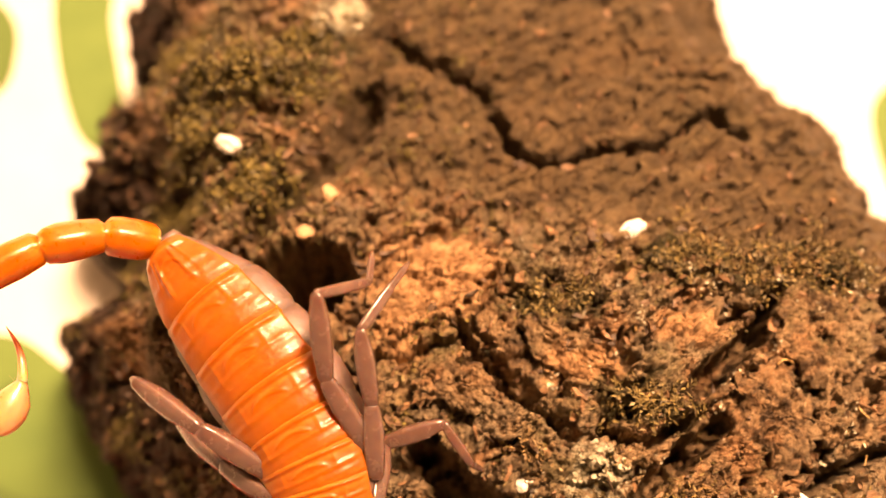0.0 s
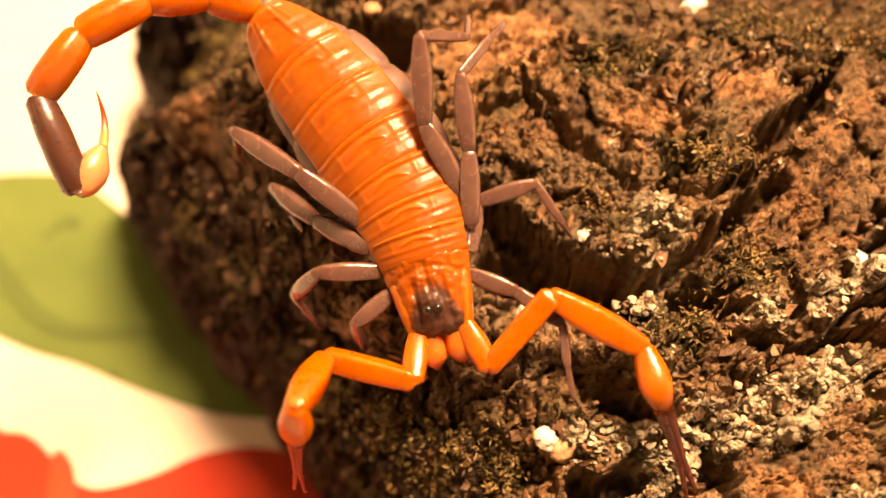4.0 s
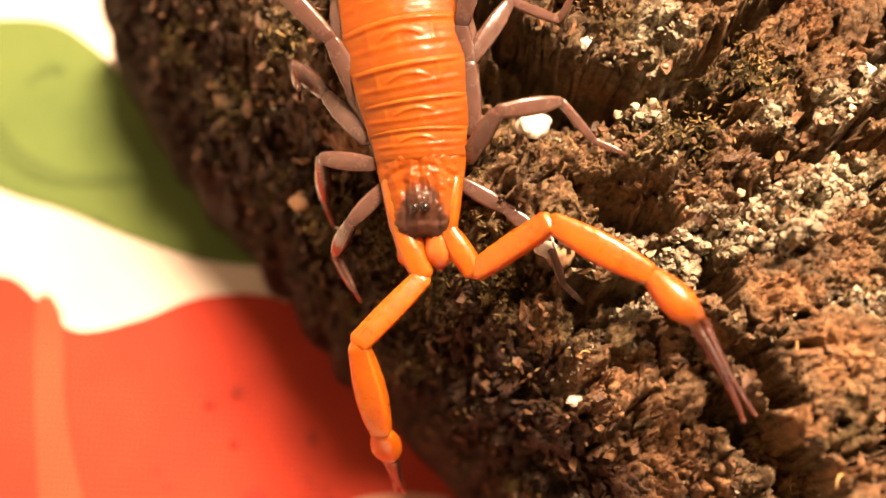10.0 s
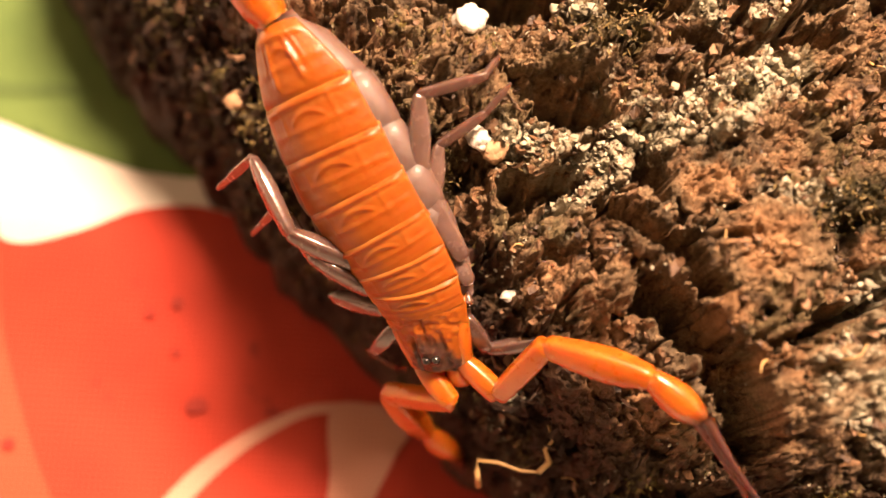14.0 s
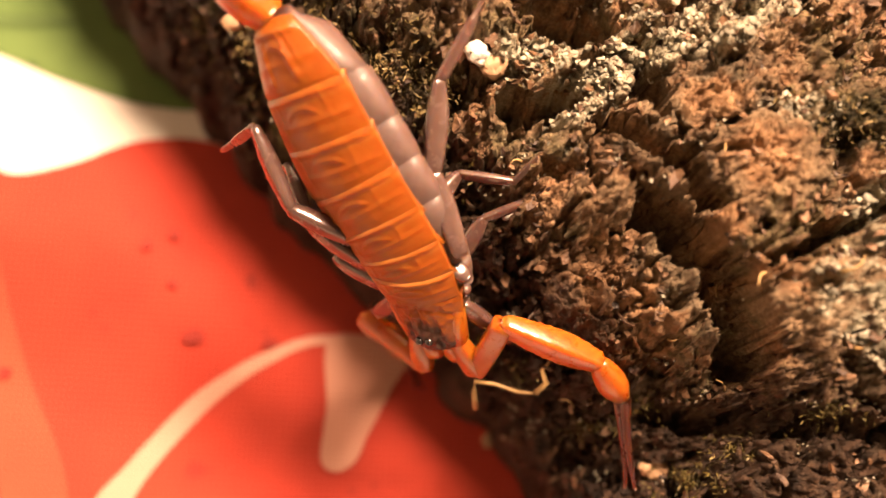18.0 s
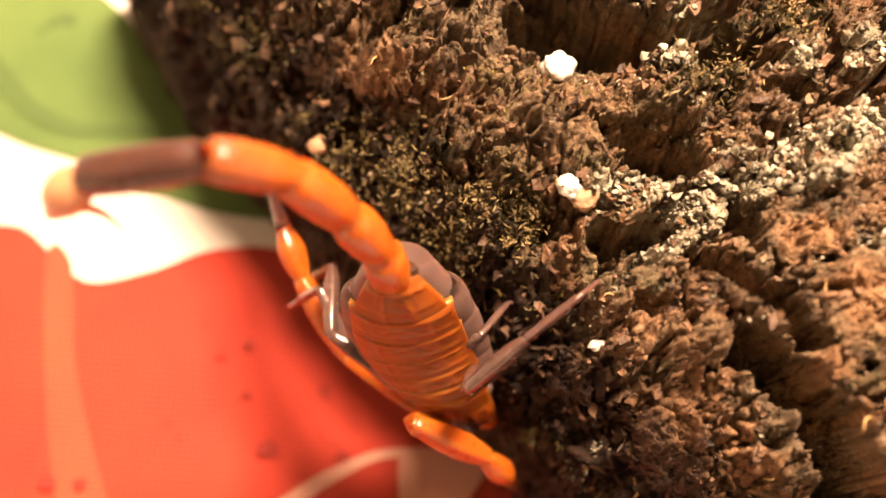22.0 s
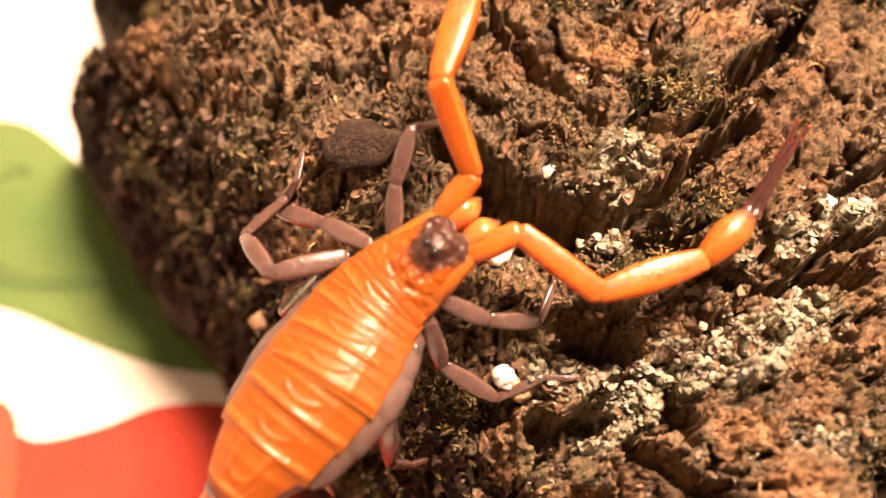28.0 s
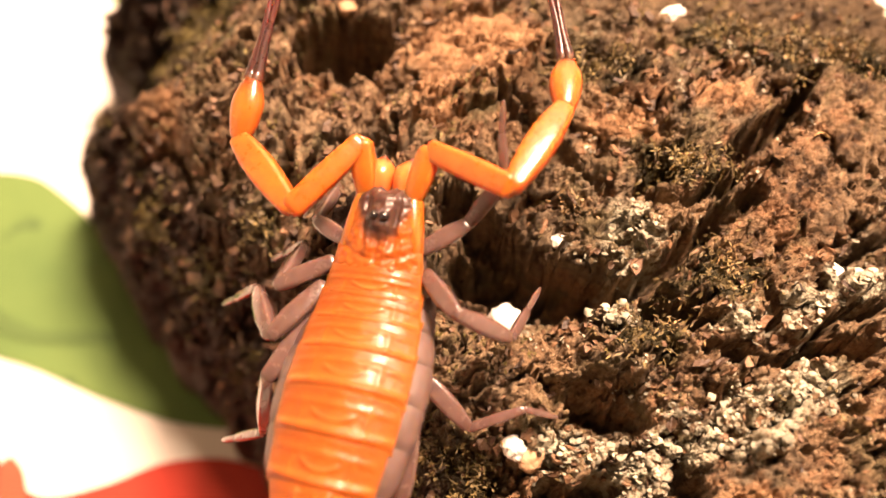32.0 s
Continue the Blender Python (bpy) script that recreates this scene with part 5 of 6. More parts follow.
stance(23.45, 23.55, (-16.40, -7.09, 24.50), (0.721, -0.0464, -0.6093, 0.3267),
       body=[(0.0, 5.3, -0.0), (0.0, 0.0, 0.0), (-1.6, -5.8, -1.3), (-3.4, -12.5, -5.8)],
       tail=[(-3.4, -12.5, -5.8), (-4.2, -15.1, -7.9), (-3.5, -18.4, -10.0), (-0.4, -22.1, -11.0), (3.2, -25.3, -10.2), (7.8, -30.0, -9.5), (6.1, -29.6, -11.2)],
       arm_l=[(-1.5, 4.6, -1.0), (0.4, 6.5, 0.9), (4.2, 2.5, 3.1), (6.7, 8.9, 3.7), (5.8, 12.8, 3.9), (4.6, 19.0, 3.6)],
       arm_r=[(1.5, 4.6, -1.0), (0.8, 7.7, -0.2), (4.7, 3.2, 0.5), (8.4, 9.0, -0.2), (9.1, 12.9, 0.4), (11.1, 18.8, 0.7)],
       leg_l1=[(-2.4, 1.6, -1.6), (-5.5, 1.4, -1.8), (-6.1, -0.4, -4.6), (-7.5, -2.3, -5.1), (-9.3, -2.9, -5.9)],
       leg_l2=[(-3.0, 0.2, -1.4), (-4.7, -2.8, -2.9), (-5.7, -4.3, -7.0), (-8.2, -7.2, -7.4), (-10.1, -7.8, -8.3)],
       leg_l3=[(-3.4, -1.4, -1.4), (-2.7, -5.7, -2.9), (-4.1, -6.5, -7.1), (-5.8, -9.6, -8.0), (-7.9, -10.3, -9.1)],
       leg_l4=[(-3.4, -3.2, -1.6), (0.2, -9.7, -4.5), (-1.3, -10.8, -8.4), (-2.9, -14.0, -9.4), (-5.1, -14.7, -10.5)],
       leg_r1=[(2.4, 1.6, -1.6), (-0.1, -0.7, -1.4), (0.2, 1.9, -3.9), (2.5, 3.4, -4.6), (4.2, 4.4, -5.1)],
       leg_r2=[(3.0, 0.2, -1.4), (0.3, -2.8, -1.8), (-0.6, -2.9, -5.9), (1.8, -0.8, -5.8), (3.6, 0.4, -6.5)],
       leg_r3=[(3.4, -1.4, -1.4), (0.0, -3.6, 0.8), (0.2, 0.6, -1.7), (2.4, 1.2, -4.5), (2.2, 3.5, -4.9)],
       leg_r4=[(3.4, -3.2, -1.6), (0.0, -7.2, -1.5), (-1.7, -11.1, -5.1), (-1.9, -8.6, -8.4), (-2.7, -6.5, -9.8)])
stance(23.95, 24.05, (-16.71, -2.18, 30.00), (0.8977, 0.1674, -0.3716, -0.1677),
       body=[(0.0, 5.3, 0.0), (0.0, 0.0, 0.0), (3.3, -5.8, -0.8), (7.6, -11.5, -4.1)],
       tail=[(7.6, -11.5, -4.1), (9.7, -14.0, -5.2), (11.0, -16.7, -7.8), (12.0, -19.9, -11.4), (16.5, -21.4, -10.2), (16.7, -26.8, -14.1), (18.7, -27.3, -12.8)],
       arm_l=[(-1.5, 4.6, -1.0), (-1.9, 7.8, -0.1), (0.2, 4.0, 4.0), (-5.5, 7.8, 3.6), (-7.7, 10.5, 1.6), (-11.9, 14.6, -0.8)],
       arm_r=[(1.5, 4.6, -1.0), (4.0, 6.8, -0.5), (9.0, 3.5, -0.5), (10.4, 6.2, -6.6), (13.5, 8.7, -7.4), (15.4, 12.8, -11.7)],
       leg_l1=[(-2.4, 1.6, -1.6), (-5.5, 1.4, -1.8), (-6.1, -0.4, -4.6), (-7.5, -2.3, -5.1), (-9.3, -2.9, -5.9)],
       leg_l2=[(-3.0, 0.2, -1.4), (-4.7, -2.8, -2.9), (-5.7, -4.3, -7.0), (-8.2, -7.2, -7.4), (-10.1, -7.8, -8.3)],
       leg_l3=[(-3.4, -1.4, -1.4), (-2.7, -5.7, -2.9), (-4.1, -6.5, -7.1), (-5.8, -9.6, -8.0), (-7.9, -10.3, -9.1)],
       leg_l4=[(-3.4, -3.2, -1.6), (0.2, -9.7, -4.5), (-1.3, -10.8, -8.4), (-2.9, -14.0, -9.4), (-5.1, -14.7, -10.5)],
       leg_r1=[(2.4, 1.6, -1.6), (3.5, 4.5, -3.0), (5.7, 5.9, -5.5), (8.3, 6.8, -5.2), (8.7, 5.7, -6.8)],
       leg_r2=[(3.0, 0.2, -1.4), (0.0, 1.2, -3.9), (-0.4, -2.2, -6.3), (-1.8, -5.0, -7.1), (-1.4, -6.2, -8.9)],
       leg_r3=[(3.4, -1.4, -1.4), (-0.2, -3.4, -3.4), (-0.4, -4.5, -8.2), (0.0, -1.1, -9.1), (0.4, -2.4, -11.1)],
       leg_r4=[(3.4, -3.2, -1.6), (1.4, -7.3, -4.1), (2.0, -7.6, -9.7), (4.1, -4.0, -10.0), (5.6, -1.9, -10.4)])
stance(24.7, 28.4, (-4.26, -0.44, 37.00), (0.8942, 0.1559, -0.0423, -0.4176),
       body=[(0.0, 5.3, 0.0), (0.0, 0.0, 0.0), (1.9, -6.1, 1.9), (3.8, -13.6, 2.6)],
       tail=[(3.8, -13.6, 2.6), (4.1, -16.4, 0.7), (5.0, -19.8, -1.3), (8.1, -20.5, 2.4), (9.9, -24.0, -0.5), (12.6, -28.1, -4.8), (14.3, -27.7, -3.2)],
       arm_l=[(-1.5, 4.6, -1.0), (-2.1, 7.8, -0.5), (-7.0, 9.7, 2.5), (-11.0, 15.0, 0.8), (-13.6, 18.0, -0.0), (-17.9, 22.1, -2.0)],
       arm_r=[(1.5, 4.6, -1.0), (2.3, 7.8, -1.1), (8.0, 9.2, -2.5), (10.2, 15.5, -4.2), (9.8, 19.4, -4.7), (7.6, 25.3, -3.7)],
       leg_l1=[(-2.4, 1.6, -1.6), (-4.7, 3.8, -0.4), (-6.5, 6.8, 0.6), (-6.1, 8.8, -1.3), (-6.3, 9.7, -3.1)],
       leg_l2=[(-3.0, 0.2, -1.4), (-6.5, -1.4, -2.7), (-9.7, -3.5, -4.2), (-9.6, -1.0, -2.2), (-11.1, 0.5, -2.6)],
       leg_l3=[(-3.4, -1.4, -1.4), (-5.1, -5.4, -0.0), (-9.2, -5.9, -2.7), (-9.5, -2.3, -3.0), (-11.0, -2.9, -4.8)],
       leg_l4=[(-3.4, -3.2, -1.6), (-4.4, -8.8, -6.2), (-6.6, -7.6, -10.6), (-6.0, -9.8, -14.2), (-7.7, -10.4, -16.0)],
       leg_r1=[(2.4, 1.6, -1.6), (4.9, 3.0, -3.5), (6.7, 5.3, -5.5), (5.3, 7.6, -6.4), (4.1, 8.5, -7.8)],
       leg_r2=[(3.0, 0.2, -1.4), (5.1, -1.1, -4.5), (8.7, 0.2, -6.3), (9.5, 3.3, -6.6), (10.9, 5.0, -6.9)],
       leg_r3=[(3.4, -1.4, -1.4), (6.0, -5.2, -1.4), (7.8, -7.6, -5.3), (8.4, -7.3, -8.9), (8.7, -6.4, -11.1)],
       leg_r4=[(3.4, -3.2, -1.6), (4.1, -8.2, -0.4), (4.9, -12.0, -4.5), (5.1, -12.6, -8.6), (6.6, -13.2, -10.7)])
stance(28.9, 29.1, (-5.08, 1.58, 37.00), (0.9842, 0.0113, -0.1138, -0.1351),
       body=[(0.0, 5.3, -0.0), (0.0, 0.0, 0.0), (-1.7, -8.2, -0.2), (-5.1, -16.5, -2.1)],
       tail=[(-5.1, -16.5, -2.1), (-6.0, -18.7, -4.5), (-4.4, -21.8, -2.5), (-5.0, -25.0, -6.2), (-2.3, -27.7, -3.1), (-2.1, -31.8, -8.2), (-0.6, -32.6, -6.6)],
       arm_l=[(-1.5, 4.6, -1.0), (-1.4, 7.5, 0.5), (-6.0, 3.8, 1.3), (-11.0, 8.4, 2.6), (-11.5, 12.3, 2.9), (-13.5, 18.1, 1.2)],
       arm_r=[(1.5, 4.6, -1.0), (3.5, 7.1, -0.4), (4.2, 1.2, -1.3), (9.3, 5.2, -3.7), (8.1, 8.5, -1.8), (4.0, 11.9, 1.6)],
       leg_l1=[(-2.4, 1.6, -1.6), (-10.2, 9.0, -4.3), (-9.5, 15.8, -6.9), (-11.5, 15.7, -8.9), (-12.9, 15.6, -10.3)],
       leg_l2=[(-3.0, 0.2, -1.4), (-6.6, -0.1, 0.4), (-6.5, 3.9, -0.9), (-8.8, 3.7, -3.2), (-10.3, 3.6, -4.7)],
       leg_l3=[(-3.4, -1.4, -1.4), (-7.1, -3.6, 0.1), (-8.9, 0.2, -2.4), (-7.0, 3.3, -2.1), (-8.7, 3.2, -3.8)],
       leg_l4=[(-3.4, -3.2, -1.6), (-7.9, -6.4, -7.1), (-9.1, -3.1, -11.1), (-9.4, -3.6, -15.1), (-11.2, -3.7, -17.0)],
       leg_r1=[(2.4, 1.6, -1.6), (5.6, 2.8, -2.0), (7.4, 5.7, -3.0), (8.7, 5.6, -5.5), (9.7, 5.5, -7.2)],
       leg_r2=[(3.0, 0.2, -1.4), (4.9, -2.7, -3.4), (7.5, -3.6, -6.5), (10.6, -3.0, -7.0), (12.8, -3.0, -7.2)],
       leg_r3=[(3.4, -1.4, -1.4), (1.7, -5.7, -1.7), (3.7, -9.6, -3.8), (5.6, -8.2, -6.5), (6.5, -7.6, -8.6)],
       leg_r4=[(3.4, -3.2, -1.6), (1.1, -7.8, -1.4), (0.5, -13.3, -2.6), (0.9, -12.7, -6.8), (1.1, -11.9, -9.3)])
stance(29.7, 32.0, (-6.35, 4.77, 38.00), (0.9796, 0.1547, -0.1093, -0.0666),
       body=[(0.0, 5.3, 0.0), (0.0, 0.0, 0.0), (0.0, -7.4, 2.5), (-0.4, -16.0, 3.9)],
       tail=[(-0.4, -16.0, 3.9), (-1.1, -18.9, 2.4), (-0.2, -21.4, 5.3), (-0.6, -25.8, 3.1), (-0.4, -30.4, 1.4), (2.7, -31.8, 7.0), (2.9, -33.8, 5.6)],
       arm_l=[(-1.5, 4.6, -1.0), (-2.1, 7.7, -0.1), (-5.6, 2.9, 0.7), (-10.7, 7.2, -1.1), (-10.4, 11.2, -0.9), (-9.7, 17.5, -0.5)],
       arm_r=[(1.5, 4.6, -1.0), (2.3, 7.8, -0.5), (7.8, 5.9, 0.8), (9.9, 11.8, -2.2), (9.3, 15.2, -4.1), (7.3, 21.1, -4.9)],
       leg_l1=[(-2.4, 1.6, -1.6), (-5.2, 2.8, -3.0), (-4.9, 5.6, -5.3), (-6.9, 4.9, -7.2), (-8.2, 4.5, -8.6)],
       leg_l2=[(-3.0, 0.2, -1.4), (-6.4, -1.9, -1.1), (-6.1, 1.3, -3.9), (-8.3, 0.6, -6.1), (-9.8, 0.1, -7.6)],
       leg_l3=[(-3.4, -1.4, -1.4), (-5.9, -5.1, -0.2), (-8.6, -2.1, -3.1), (-11.1, -3.0, -5.6), (-12.7, -3.5, -7.2)],
       leg_l4=[(-3.4, -3.2, -1.6), (-5.7, -7.7, -0.3), (-6.9, -11.4, -4.3), (-9.8, -12.4, -7.1), (-11.6, -13.0, -8.9)],
       leg_r1=[(2.4, 1.6, -1.6), (5.1, 3.7, -1.8), (7.0, 6.7, -1.5), (6.5, 9.3, -0.8), (6.4, 11.2, -0.2)],
       leg_r2=[(3.0, 0.2, -1.4), (5.7, -2.0, 0.6), (8.8, -2.9, -2.2), (9.2, -0.9, -4.6), (9.6, 0.7, -6.1)],
       leg_r3=[(3.4, -1.4, -1.4), (3.0, -5.7, -3.0), (6.8, -8.8, -3.8), (10.0, -7.1, -4.2), (12.0, -7.3, -5.5)],
       leg_r4=[(3.4, -3.2, -1.6), (3.7, -8.4, -1.1), (3.8, -14.0, -1.2), (5.9, -15.1, -4.7), (7.2, -15.9, -6.8)])


# ---- the scorpion ----
TERGITES = (1.6, 1.9, 2.3, 2.9, 3.3, 3.5, 4.6)
HALF_WIDTHS = (2.95, 3.3, 3.6, 3.85, 3.95, 3.8, 3.4, 1.5)
LEG_SEGMENTS = ((3.4, 3.6, 2.8, 2.0), (4.0, 4.2, 3.2, 2.2), (4.6, 4.9, 3.6, 2.4), (5.2, 5.6, 4.2, 2.6))
ARM_SEGMENTS = (3.3, 6.0, 6.9, 4.0, 6.3)
TAIL_SEGMENTS = (3.4, 4.0, 4.9, 4.9, 6.6, 3.3, 3.8)


def cuticle(name, dark, light, mark, gloss=0.28, sub=0.85, bump=0.5, rim=(0.52, 0.20, 0.04), coat=0.45, shine=0.5):
    """Waxy translucent shell; the colour attribute 'mark' says where it is stained dark."""
    mat, tree, bsdf = nodes(name)
    colour = ramp(tree, noise_node(tree, 380, 4), [(0.3, dark), (0.7, light)])
    att = tree.nodes.new("ShaderNodeAttribute")
    att.attribute_name = "mark"
    sep = tree.nodes.new("ShaderNodeSeparateColor")
    link(tree, att.outputs["Color"], sep.inputs["Color"])
    colour = mix(tree, sep.outputs["Green"], colour, rim)
    colour = mix(tree, sep.outputs["Red"], colour, mark)
    link(tree, colour, bsdf.inputs["Base Color"])
    link(tree, maths(tree, "ADD", maths(tree, "MULTIPLY", noise_node(tree, 1500, 3), 0.25), gloss - 0.1), bsdf.inputs["Roughness"])
    bsdf.inputs["Subsurface Weight"].default_value, bsdf.inputs["Subsurface Scale"].default_value = sub, 1.0
    bsdf.inputs["Specular IOR Level"].default_value = shine
    bsdf.inputs["Subsurface Radius"].default_value = (0.0032, 0.0011, 0.0003)
    bsdf.inputs["Coat Weight"].default_value, bsdf.inputs["Coat Roughness"].default_value = coat, 0.10
    relief(tree, bsdf, noise_node(tree, 2600, 3), bump, 0.00006)
    return mat


SHELL = cuticle("shell_orange", (0.245, 0.053, 0.004), (0.305, 0.076, 0.006), (0.034, 0.018, 0.015), 0.36, 0.5, coat=0.14, shine=0.25)
ARM = cuticle("arm_amber", (0.33, 0.0805, 0.00396), (0.409, 0.114, 0.0066), (0.0363, 0.0106, 0.00858))
TAIL = cuticle("tail_amber", (0.33, 0.0805, 0.00462), (0.436, 0.117, 0.00726), (0.0396, 0.0185, 0.0158), coat=0.25)
LIMB = cuticle("leg_mauve", (0.060, 0.034, 0.029), (0.120, 0.072, 0.060), (0.0594, 0.0297, 0.0238), 0.22, 0.3, coat=0.7)
FLANK = cuticle("flank_mauve", (0.080, 0.047, 0.039), (0.130, 0.079, 0.066), (0.124, 0.062, 0.0496), 0.5, 0.4, coat=0.08)
STING = cuticle("sting_tan", (0.434, 0.21, 0.098), (0.546, 0.308, 0.168), (0.084, 0.021, 0.0105))
JAW = cuticle("jaw_red", (0.434, 0.091, 0.014), (0.56, 0.168, 0.028), (0.07, 0.021, 0.014), 0.2)
EYE = cuticle("eye_black", (0.006, 0.005, 0.005), (0.012, 0.01, 0.01), (0, 0, 0), 0.12, 0.0, 0.0)


def marked(me, fn, edge=None):
    """Stain a mesh: fn takes the points in millimetres and gives 0 to 1."""
    co = np.empty(len(me.vertices) * 3, np.float32)
    me.vertices.foreach_get("co", co)
    co = co.reshape(-1, 3) / MM
    v = np.clip(fn(co), 0, 1)
    g = np.clip(edge(co), 0, 1) if edge else 0 * v
    layer = me.color_attributes.new("mark", "FLOAT_COLOR", "POINT")
    layer.data.foreach_set("color", np.stack([v, g, v, np.ones(len(v))], 1).astype(np.float32).ravel())
    return me


def loft(name, rings, mat, sides=14, keel=0.0, hairs=0, seed=1, stain=None, square=2.0):
    """A closed tube along +Y from rings (y, half width, half height, centre z), in millimetres; keel raises four ridges along it."""
    rnd = random.Random(seed)
    verts, faces = [], []
    for y, w, h, cz in rings:
        for s in range(sides):
            a = 2 * math.pi * s / sides
            k = 1 + keel * max(0.0, math.cos(2 * (a - math.pi / 4) * 2)) ** 3 * (0.5 + 0.9 * rnd.random())
            k *= (abs(math.cos(a)) ** square + abs(math.sin(a)) ** square) ** (-1 / square)
            verts.append((w * k * math.cos(a) * MM, y * MM, (cz + h * k * math.sin(a)) * MM))
    n = len(rings)
    for r in range(n - 1):
        for s in range(sides):
            a, b = r * sides + s, r * sides + (s + 1) % sides
            faces.append((a, b, b + sides, a + sides))
    faces.append(tuple(range(sides)))
    faces.append(tuple(reversed(range((n - 1) * sides, n * sides))))
    for _ in range(hairs):
        f = rnd.random() * 0.86 + 0.07
        k = min(int(f * (n - 1)), n - 2)
        g = f * (n - 1) - k
        y, w, h, cz = (rings[k][i] * (1 - g) + rings[k + 1][i] * g for i in range(4))
        a, ln = rnd.random() * 2 * math.pi, 0.18 + 0.32 * rnd.random()
        d = Vector((math.cos(a), 0.5, math.sin(a)))
        p = Vector((w * math.cos(a), y, cz + h * math.sin(a)))
        e = len(verts)
        for q in (p + Vector((0, 0.014, 0)), p - Vector((0, 0.014, 0)), p + Vector((0.014, 0, 0.014)), p + d * ln):
            verts.append(tuple(q * MM))
        faces += [(e, e + 1, e + 3), (e + 1, e + 2, e + 3), (e + 2, e, e + 3)]
    me = mesh_from(name, verts, faces, mat)
    return marked(me, stain) if stain else me


def limb_rings(length, w0, w1, w2, flat=0.85, n=12):
    """Slim, rounded joints at both ends, fullest at 0.55 of the length."""
    out = [(-0.30 * w0 * 1.6, w0 * 0.30, w0 * 0.30 * flat, 0), (-0.18 * w0, w0 * 0.78, w0 * 0.78 * flat, 0)]
    for i in range(n):
        f = 0.02 + 0.96 * i / (n - 1)
        w = w0 + (w1 - w0) * math.sin(min(f / 0.55, 1) * math.pi / 2) if f < 0.55 else w2 + (w1 - w2) * math.cos((f - 0.55) / 0.45 * math.pi / 2)
        out.append((length * f, w, w * flat, 0))
    return out + [(length + 0.18 * w2, w2 * 0.78, w2 * 0.78 * flat, 0), (length + 0.45 * w2, w2 * 0.30, w2 * 0.30 * flat, 0)]


def tergite_mesh(i):
    """A glossy back plate: arched, with a raised hind lip, two side keels and bent ridges in the middle."""
    length, w0, w1 = TERGITES[i], HALF_WIDTHS[i], HALF_WIDTHS[i + 1]
    nu, nv = 61, 41
    last = i == 6
    u, v = np.meshgrid(np.linspace(-1, 1, nu), np.linspace(0, 1, nv))
    w = (w0 + (w1 - w0) * (v ** (1.5 if last else 1))) * 0.97
    z = 0.30 - (0.25 + 0.29 * w) * np.abs(u) ** 2.05
    soft = 1 - smooth(0.80, 1.0, np.abs(u))
    z = z - 0.32 * (1 - smooth(0.0, 0.24, v)) - 0.30 * smooth(0.90, 1.03, v)
    z = z + soft * (0.17 * np.exp(-((v - 0.88 + 0.03 * u * u) / 0.040) ** 2) + 0.07 * np.exp(-((v - 0.52) / 0.05) ** 2) + 0.03 * np.exp(-((v - 0.34) / 0.05) ** 2))
    bend = v + 0.16 * (u / 0.42) ** 2
    z = z + 0.11 * np.exp(-((bend - 0.74) / 0.035) ** 2) * (1 - smooth(0.30, 0.42, np.abs(u)))
    z = z + 0.06 * np.exp(-((np.abs(u) - 0.55) / 0.04) ** 2) * smooth(0.4, 0.6, v) * (1 - smooth(0.85, 0.95, v))
    if last:
        z = z + 0.16 * np.exp(-((np.abs(u) - 0.34) / 0.07) ** 2) * smooth(0.2, 0.4, v) * (1 - smooth(0.7, 0.9, v)) - 0.35 * v ** 3
    z = z + 0.025 * fbm(u * w * 0.9 + 7 * i, v * length * 1.3, 71 + i, 4)
    x, y = u * w, 0.55 - v * (length + 0.55 + (0.0 if last else 0.38)) - 0.12 * (1 - u * u) * smooth(0.7, 1, v)
    top = np.stack([x, y, z], -1).reshape(-1, 3)
    low = np.stack([x * 0.97, y, z - 0.35], -1).reshape(-1, 3)
    verts = np.concatenate([top, low]) * MM
    faces, n = [], nu * nv
    for r in range(nv - 1):
        for c in range(nu - 1):
            a = r * nu + c
            faces.append((a, a + nu, a + nu + 1, a + 1))
            faces.append((n + a, n + a + 1, n + a + nu + 1, n + a + nu))
    rim = [c for c in range(nu)] + [r * nu + nu - 1 for r in range(1, nv)] + [(nv - 1) * nu + c for c in range(nu - 2, -1, -1)] + [r * nu for r in range(nv - 2, 0, -1)]
    for a, b in zip(rim, rim[1:] + rim[:1]):
        faces.append((a, b, n + b, n + a))
    me = mesh_from("tergite", [tuple(p) for p in verts], faces, SHELL)
    return marked(me, lambda co: 0.08 * np.exp(-((co[:, 1] + length * 0.30) / 0.25) ** 2),
                  lambda co: 0.55 * smooth(-length - 0.12, -length - 0.30, co[:, 1] + 0.0) + 0.25 * np.exp(-((co[:, 1] + length * 0.86) / 0.15) ** 2))


